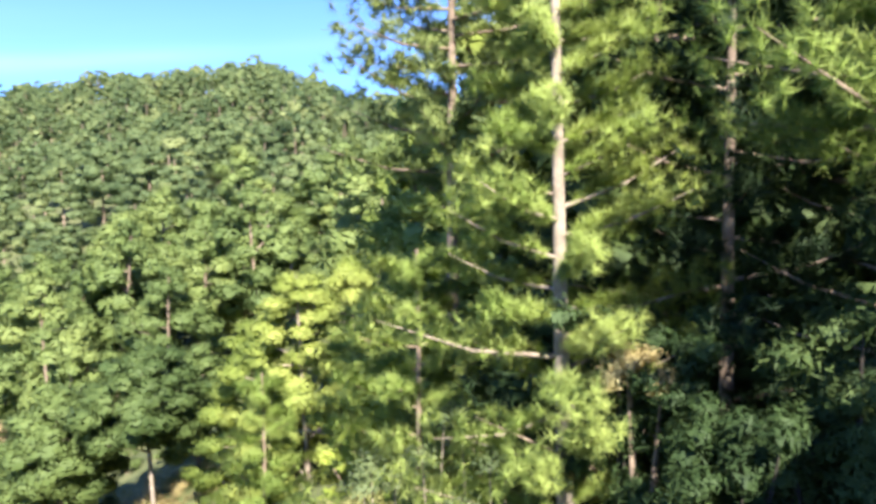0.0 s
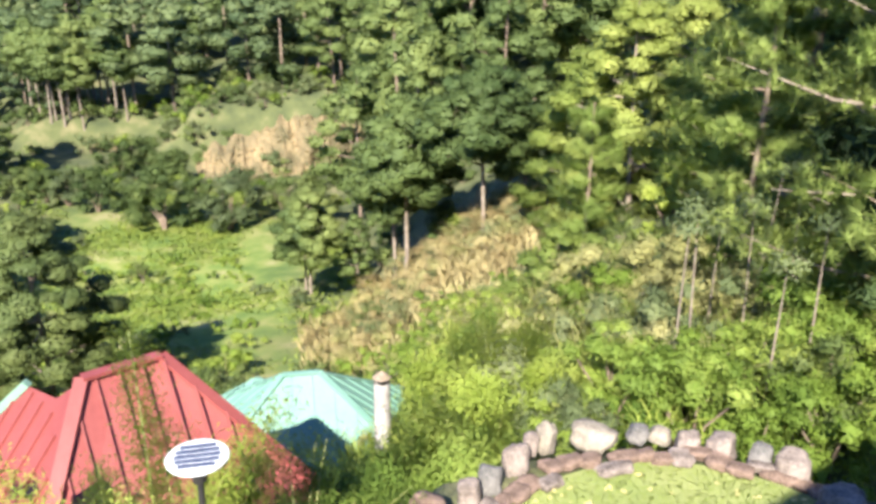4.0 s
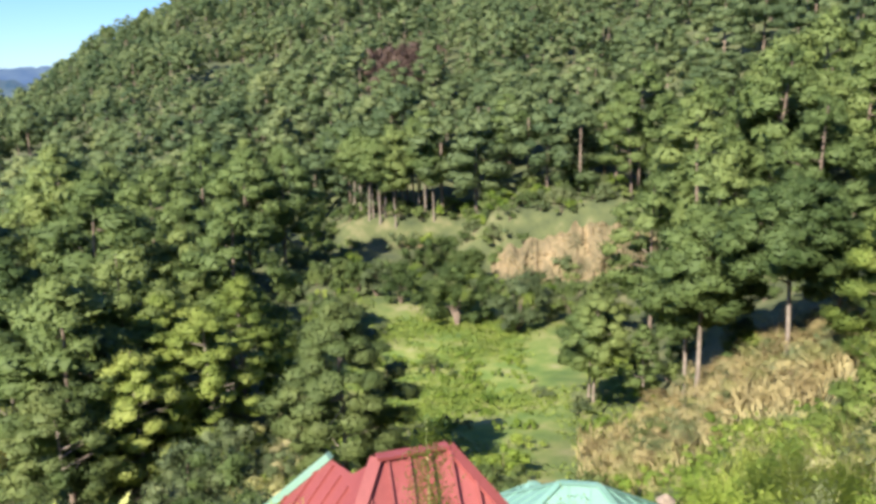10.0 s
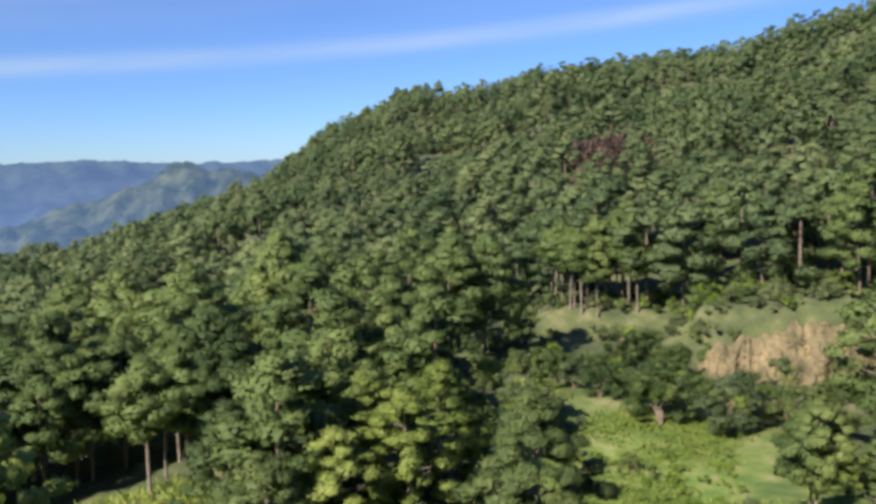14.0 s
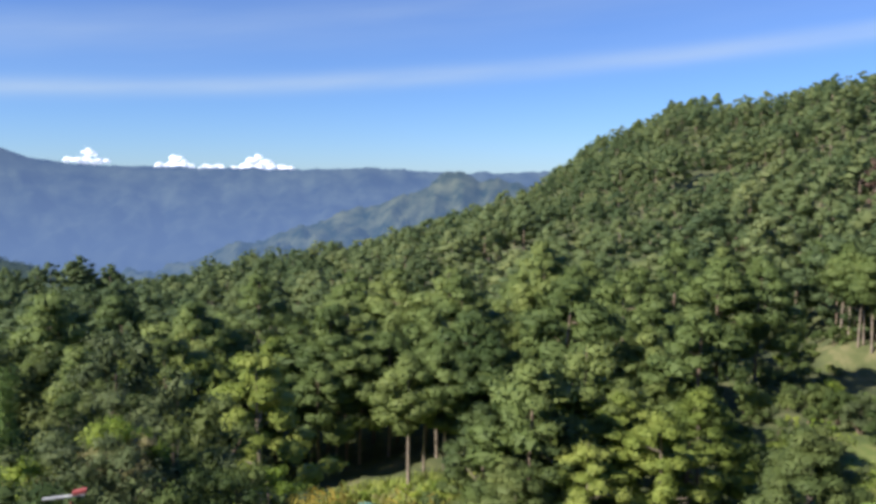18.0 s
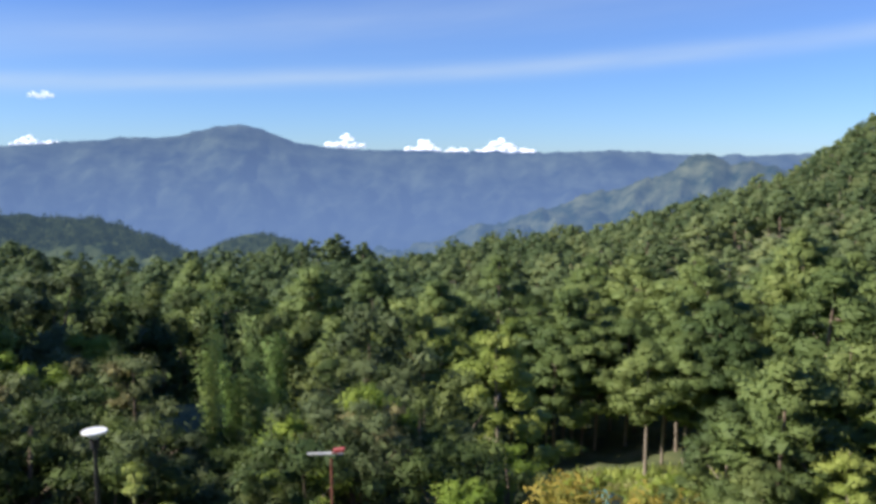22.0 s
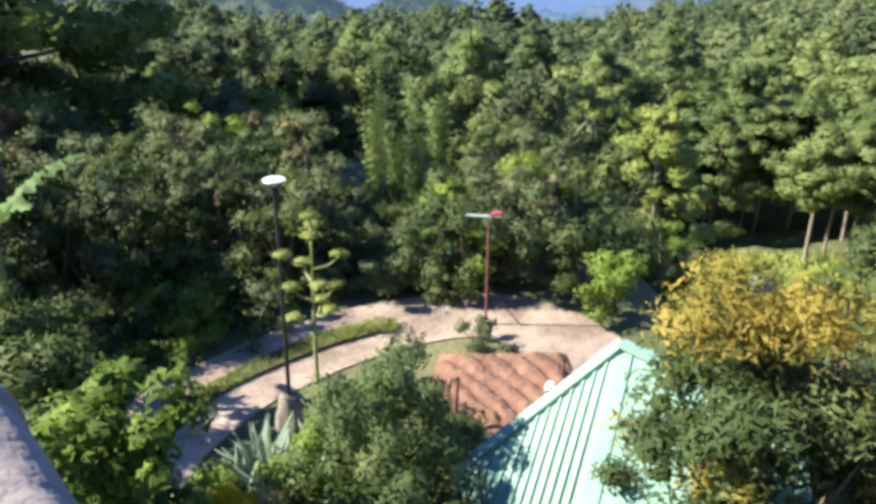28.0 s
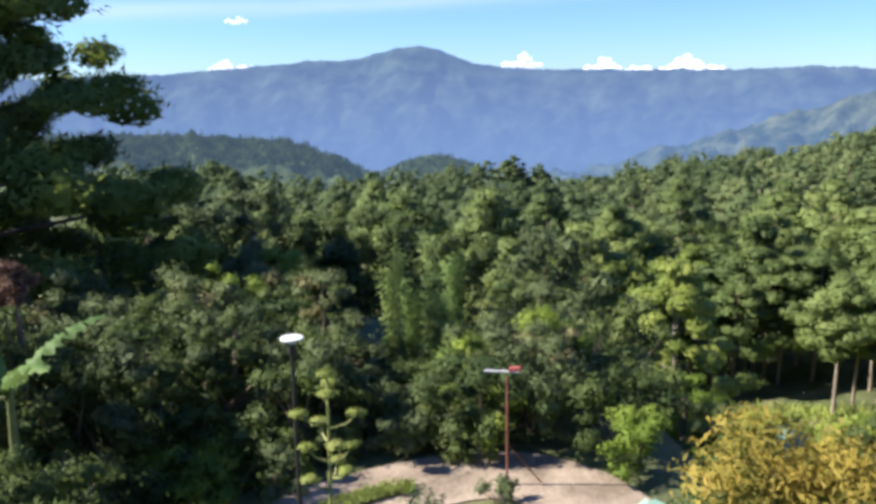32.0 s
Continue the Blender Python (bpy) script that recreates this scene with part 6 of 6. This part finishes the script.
    for i in range(60):
        az, d = r.uniform(110, 134), r.uniform(12.9, 15.6)
        if d < np.interp(az, [110, 119, 124.5, 134], [14.6, 13.4, 12.6, 11.5]):
            continue
        h = r.uniform(0.35, 1.0)
        shrub("garden_plant", "rough green plant at the foot of the bank", down(az, d), h * 0.9, h, (FRESH, GREY_LEAF, BROAD)[i % 3], 0.11, 600, r, "plant", clumps=8, stems=4, group="plants of the bank's foot")
    # the tree with yellowing top beside the green roof
    p = down(80.0, 6.7, -7.55)
    t = shrub("tree", "broadleaf tree with dark leaves and a yellow-orange top", p, 1.6, 4.5, DARK_LEAF, 0.145, 26000, r, "tree", clumps=130, heart=0.3, aspect=0.3, base=0.05, lump=(0.12, 0.22))
    lv = [puff((r.normal() * 0.3, r.normal() * 0.3, 4.5 + r.normal() * 0.12), r.uniform(0.25, 0.4), 330, 0.085, r, 0.8, 0.5, 0.32, 0.9) for _ in range(14)] + [puff((math.cos(w) * q, math.sin(w) * q, 4.0 - 0.6 * q + r.normal() * 0.15), 0.2, 90, 0.085, r, 0.8, 0.4, 0.34, 0.9) for w, q in zip(r.uniform(0, 6.28, 8), r.uniform(0.5, 1.3, 8))]
    part("young_leaves", soup("young_leaves", np.concatenate(lv)), YELLOW_LEAF, t, "yellow-orange young leaves")
    shrub("shrub", "dark shrub beside the yellowing tree", down(74.5, 8.6), 1.0, 2.4, BROAD, 0.16, 2200, r)
    shrub("shrub", "yellow-green young tree on the slope", down(74.2, 10), 0.6, 3.2, YELLOW_LEAF, 0.15, 900, r, clumps=9)
    banana("banana plant with torn pale yellow leaves", down(69.8, 8.6, -6.7), 1.6, r, [(72, 32, 0.2), (60, 62, 0.1), (-110, 20, 0.5), (170, 30, 0.5)], 1.12, BANANA_PALE)
    banana("green banana plant above the drive", down(132.3, 12.6, -6.8), 2.75, r, [(-5, 14, 0.42), (-32, 2, 0.5), (60, 20, 0.5), (150, 25, 0.5), (-110, 30, 0.5)], 1.75)
    banana("green banana plant among the thicket", down(102.2, 17.5, -7.4), 0.7, r, [(0, 35, 0.4), (120, 30, 0.5), (-110, 25, 0.5)], 0.7)
    banana("small bright banana plant behind the lawn", down(13.6, 11.2, -7.3), 1.0, r, [(20, 60, 0.2), (-70, 25, 0.5), (160, 30, 0.5)], 0.5, BANANA_PALE)
    shrub("dry_bush", "dry reddish-brown bush above the banana plant", down(131.4, 16.5, -7.0), 0.55, 4.0, PINKISH, 0.09, 2200, r, clumps=20, base=0.78, aspect=0.4)
    for az, d, h in ((132.0, 11.5, 2.7), (133.8, 11.3, 2.5), (130.2, 12.2, 2.0)):
        shrub("shrub", "dark leafy shrub under the banana plant", down(az, d, -7.0), 0.9, h, BROAD, 0.13, 2200, r, clumps=20, aspect=0.42, group="bank shrubs")
    # far bank of the drive
    for i in range(95):
        az, d = r.uniform(96, 134), 15.3 + 8.5 * r.uniform() ** 1.5
        if 102 < az < 110 and d > 17.5:
            continue
        k = (BROAD, GREY_LEAF, BAMBOO_SHADED, DRY_OLIVE, FRESH)[r.choice(5, p=[0.36, 0.36, 0.12, 0.06, 0.1])]
        shrub("shrub", "dark tangled shrub on the bank of the drive", down(az, d), r.uniform(0.9, 1.6), r.uniform(1.2, 2.6) * (1.2 if az > 112 else 0.45 if az > 101 else 0.9), k, 0.115, 2300, r, clumps=22, aspect=0.42, lump=(0.16, 0.3), group="bank shrubs")
    for i in range(70):
        az, d = r.uniform(58, 128), r.uniform(22, 44)
        if (az > 95 and d < 26) or az > 119 and d < 31 or 101 < az < 110.5 and d < 34 or 72 < az < 82.5 and 33 < d or 77 < az < 85 and d > 23 or 88 < az < 100 and d > 27:
            continue
        k = (GREY_LEAF, BROAD, FRESH)[r.choice(3, p=[0.45, 0.4, 0.15])]
        s = r.uniform(1.5, 2.6)
        shrub("tree", "small broadleaf tree on the slope below the drive", down(az, d), s, s * r.uniform(1.6, 2.4), k, 0.17, 3000, r, "tree", clumps=28, lump=(0.18, 0.34), group="slope trees")
    for i in range(34):
        az = r.uniform(62, 98)
        d = np.interp(az, [62, 80, 90, 98], [11, 12.5, 14.8, 15.8]) + 9 * r.uniform() ** 1.3
        if az < 67 and d < 16:
            continue
        k = (GREY_LEAF, BROAD, FRESH)[r.choice(3, p=[0.4, 0.4, 0.2])]
        shrub("shrub", "green shrub on the slope below the houses", down(az, d), r.uniform(0.9, 1.5), r.uniform(1.2, 2.2), k, 0.12, 2400, r, clumps=22, aspect=0.42, lump=(0.16, 0.3), group="slope shrubs")
    for az, d, h in ((143, 17, 7.0), (151, 14, 5.6)):
        pine_tree(h, r, PINE_SHADED, BARK, "tall dark pine shading the drive", down(az, d, -7.2), 1.4, 0.15, 0.27)
    for az, d, h in ((107.4, 20, 6.2), (105.9, 20.6, 4.7), (104.4, 20.2, 5.4), (102.9, 20.8, 4.6)):
        bamboo("tall bamboo with plume-like tops", down(az, d, -8.4), h, 0.06, 4, r, TALL_BAMBOO, 0.14, 520, 0.07, group="plume bamboos", fuzz=0.42)
    bamboo("dark leafy bamboo clump on the bank", down(103.2, 21.8, -8.6), 2.9, 1.3, 18, r, BAMBOO_SHADED, 0.18, 600, 0.25)
    # dark-leaved trees added as a backdrop in place of the black shade here
    for az, d, s in ((102.6, 29, 5.6), (105.2, 30.5, 6.4), (108.9, 31, 6.6), (110.6, 29, 5.6), (113.0, 31, 6.0)):
        shrub("tree", "broadleaf tree with shade-dark leaves behind the tall bamboo", down(az, d, -10.6), 2.0, s, DARK_LEAF, 0.2, 5200, r, "tree", clumps=44, lump=(0.2, 0.34), group="dark trees past the drive")
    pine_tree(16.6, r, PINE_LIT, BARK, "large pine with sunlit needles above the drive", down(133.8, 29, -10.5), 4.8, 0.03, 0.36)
    pine_tree(16.5, r, PINE_MID, BARK, "large dense pine above the drive", down(138.5, 30, -10.5), 3.8, 0.08, 0.38)
    shrub("tree", "silvery green small tree on the bank of the drive", down(125.3, 20, -8.3), 1.3, 3.7, PALE_LEAF, 0.14, 5200, r, "tree", clumps=40, aspect=0.45, lump=(0.14, 0.28))
    shrub("tree", "silvery green small tree on the bank of the drive", down(118.6, 20.5, -8.3), 1.2, 2.9, PALE_LEAF, 0.14, 4200, r, "tree", clumps=34, aspect=0.45, lump=(0.14, 0.28))
    shrub("tree", "olive green round tree above the bank", down(117.2, 27, -9.5), 1.4, 5.2, GREY_LEAF, 0.2, 5200, r, "tree", clumps=40, lump=(0.18, 0.32))
    shrub("tree", "olive green round tree above the bank", down(114.6, 27, -9.5), 1.3, 4.6, FRESH, 0.2, 4600, r, "tree", clumps=36, lump=(0.18, 0.32))


near_plants()


def tall_grass():
    """Wispy upright blades through the thicket past the lawn and the hedge below it."""
    r = np.random.default_rng(52)
    def blades(n, az0, az1, d0, d1, low, high, wide, along=None):
        d, az = r.uniform(d0, d1, n), r.uniform(az0, az1, n)
        if along is not None:
            d = d + np.interp(az, *along)
        else:
            # thins out towards the edge of its patch
            far = np.hypot((az - (az0 + az1) / 2) / (az1 - az0), (d - (d0 + d1) / 2) / (d1 - d0)) * 2
            keep = far < r.uniform(0.7, 1.25, n)
            d, az = d[keep], az[keep]
            n = len(d)
        x, y = -d * np.sin(np.radians(az)), d * np.cos(np.radians(az))
        ok = (np.hypot(x + 0.08, y - 6.7) > 2.7) & (rough_land(x, y, 2.2, 4.4) > r.uniform(-0.7, 0.35, n))
        x, y = x[ok], y[ok]
        m = len(x)
        root = np.stack([x, y, land(x, y) - 0.02], 1)
        up = unit(r.normal(size=(m, 3)) * np.array([0.28, 0.28, 0.05]) + np.array([0, 0, 1.0]))
        bow = unit(r.normal(size=(m, 3)) * np.array([1, 1, 0.1])) * r.uniform(0.1, 0.4, (m, 1))
        ln = r.uniform(low, high, (m, 1))
        w = unit(np.cross(up, r.normal(size=(m, 3)))) * wide
        mid, tip = root + up * ln * 0.6, root + up * ln * 0.95 + bow * ln
        tri = np.stack([root - w, root + w, mid + w * 0.8, root - w, mid + w * 0.8, mid - w * 0.8, mid - w * 0.8, mid + w * 0.8, tip], 1)
        soft = unit(r.normal(size=(m, 3)) * 0.35 + np.array([-0.1, -0.5, 0.8]))
        return np.concatenate([tri.reshape(-1, 3), np.repeat(soft, 9, 0)], 1)
    tagged(part("tall_grass", soup("tall_grass", blades(26000, -4, 30, 9.6, 30, 0.5, 1.3, 0.018)), BAMBOO), "tall yellow-green grass on the slope past the lawn", "grass", kind="stuff")
    tagged(part("dry_grass", soup("dry_grass", blades(9000, -5, 18, 12, 26, 0.7, 1.7, 0.016)), STRAW_LEAF), "pale dry grass stalks in the thicket", "grass", kind="stuff")
    tagged(part("bank_grass", soup("bank_grass", blades(16000, 13, 33, 36, 54, 0.4, 1.1, 0.035)), DRY), "tan dry grass on the bank under the pines", "grass", kind="stuff")
    tagged(part("clearing_grass", soup("clearing_grass", blades(9000, 70, 88, 60, 71, 0.4, 0.9, 0.05)), GRASS), "yellow-green grass of the valley clearing", "grass", kind="stuff")
    strip = blades(5200, 106, 128, -0.24, 0.24, 0.05, 0.16, 0.006, ((107.5, 112, 118.5, 123.5, 127), (13.6, 13.1, 12.15, 11.25, 10.4)))
    strip[:, 2] += 0.09
    tagged(part("track_grass", soup("track_grass", strip), GRASS), "short grass between the wheel tracks of the drive", "grass", kind="stuff")
    tagged(part("verge_grass", soup("verge_grass", blades(5000, 104, 128, 5.6, 9.4, 0.15, 0.5, 0.009)), FRESH), "green grass between the garden plants", "grass", kind="stuff")


tall_grass()


def meadow_grass():
    r = np.random.default_rng(14)
    n = 120000
    d, az = np.sqrt(r.uniform(20 ** 2, 92 ** 2, n)), r.uniform(18, 57, n)
    ok = (np.hypot((az - 42) / 14, (d - 60) / 34) < 1) | (np.hypot((az - 28) / 13, (d - 30) / 15) < 1)
    d, az = d[ok], az[ok]
    x, y = -d * np.sin(np.radians(az)), d * np.cos(np.radians(az))
    patch = rough_land(x, y, 7, 2.2)
    ok = r.uniform(-0.35, 0.5, len(x)) < patch
    x, y = x[ok], y[ok]
    c = np.stack([x, y, land(x, y) + 0.12], 1)
    v = leaves(c, r.normal(size=c.shape) * 0.5 + np.array([0, 0, 0.8]), 0.36, 0.14, r, np.tile([0.0, 0.0, 1.0], (len(c), 1)) + 0.25 * r.normal(size=c.shape))
    tagged(part("meadow_grass", soup("meadow_grass", v), GRASS), "tall tufted grass of the valley meadow", "grass", kind="stuff")


meadow_grass()


# ---- road cut ----
def rock_cut(name, label, az0, az1, d, z0, z1, r):
    n, m = 70, 22
    bm = bmesh.new()
    rows = []
    for j in range(m + 1):
        s = j / m
        row = []
        for i in range(n + 1):
            a = az0 + (az1 - az0) * i / n
            edge = float(np.interp(i / n, [0, 0.05, 0.38, 0.62, 0.9, 1], [0.25, 0.72, 1.0, 0.72, 0.5, 0.1])) * (0.92 + 0.25 * noise.noise(Vector((a * 1.3, 3, 1))))
            z = z0 + (z1 - z0) * s * edge
            q = d + 7.5 * s + 1.6 * noise.noise(Vector((a * 0.9, s * 2, 2))) + 1.1 * noise.noise(Vector((a * 2.2, s * 3, 5))) + 0.5 * noise.noise(Vector((a * 5, s * 9, 8))) + 0.45 * noise.noise(Vector((a * 13, s * 22, 3)))
            p = at(a, q, EYE + z)
            row.append(bm.verts.new(p))
        rows.append(row)
    for a, b in zip(rows, rows[1:]):
        for i in range(n):
            bm.faces.new((a[i], a[i + 1], b[i + 1], b[i]))
    bmesh.ops.recalc_face_normals(bm, faces=bm.faces)
    tagged(part(name, bm, ROCK), label, "cliff", kind="structure")


rock_cut("rock_cut", "bare tan rock cut above the valley road", 27.2, 39.4, 95, -26.0, -18.4, rng)
rock_cut("earth_cut", "bare tan earth bank under a row of pines", 42.4, 48.6, 106, -26.5, -22.9, rng)


# ---- clouds ----
def cumulus(az, el, wide, high, r):
    m, ns, ls, b = material("cloud", 1.0)
    b.inputs["Base Color"].default_value = (0.85, 0.86, 0.88, 1)
    # a weak glow stands in for sunlight scattered inside the cloud
    b.inputs["Emission Color"].default_value, b.inputs["Emission Strength"].default_value = (0.85, 0.9, 1, 1), 0.35
    bm = bmesh.new()
    for i in range(46):
        u = r.uniform(-1, 1)
        top = high * (1 - abs(u) ** 1.6) * (0.55 + 0.45 * math.sin(5.3 * u + 7 * az))
        k = top * r.uniform(-0.1, 0.9)
        c = at(az + u * wide, 4650 + 60 * r.normal(), EYE + 4650 * math.tan(radians(el + k)))
        bmesh.ops.create_icosphere(bm, subdivisions=2, radius=4650 * radians(high) * r.uniform(0.1, 0.26) * (1.1 - 0.5 * abs(u)), matrix=Matrix.Translation(c) @ Matrix.Diagonal((1.6, 1.6, 0.8, 1)))
    for v in bm.verts:
        v.co += v.normal * 9 * noise.noise(v.co * 0.03)
    tagged(part("cloud", bm, m, smooth=True), "small white cumulus cloud behind the far ridge", "cloud", "clouds over the range", "structure")


r_ = np.random.default_rng(3)
for az, el, w, h in ((87.2, 0.5, 2.1, 1.35), (90.4, 0.6, 0.9, 0.5), (92.8, 0.7, 1.2, 0.9), (98.2, 1.0, 1.4, 0.9), (117.5, 1.0, 1.6, 0.7), (117.2, 4.0, 0.7, 0.3), (56.8, 12.2, 0.7, 0.45), (53.0, 12.5, 0.8, 0.4)):
    cumulus(az, el, w, h, r_)
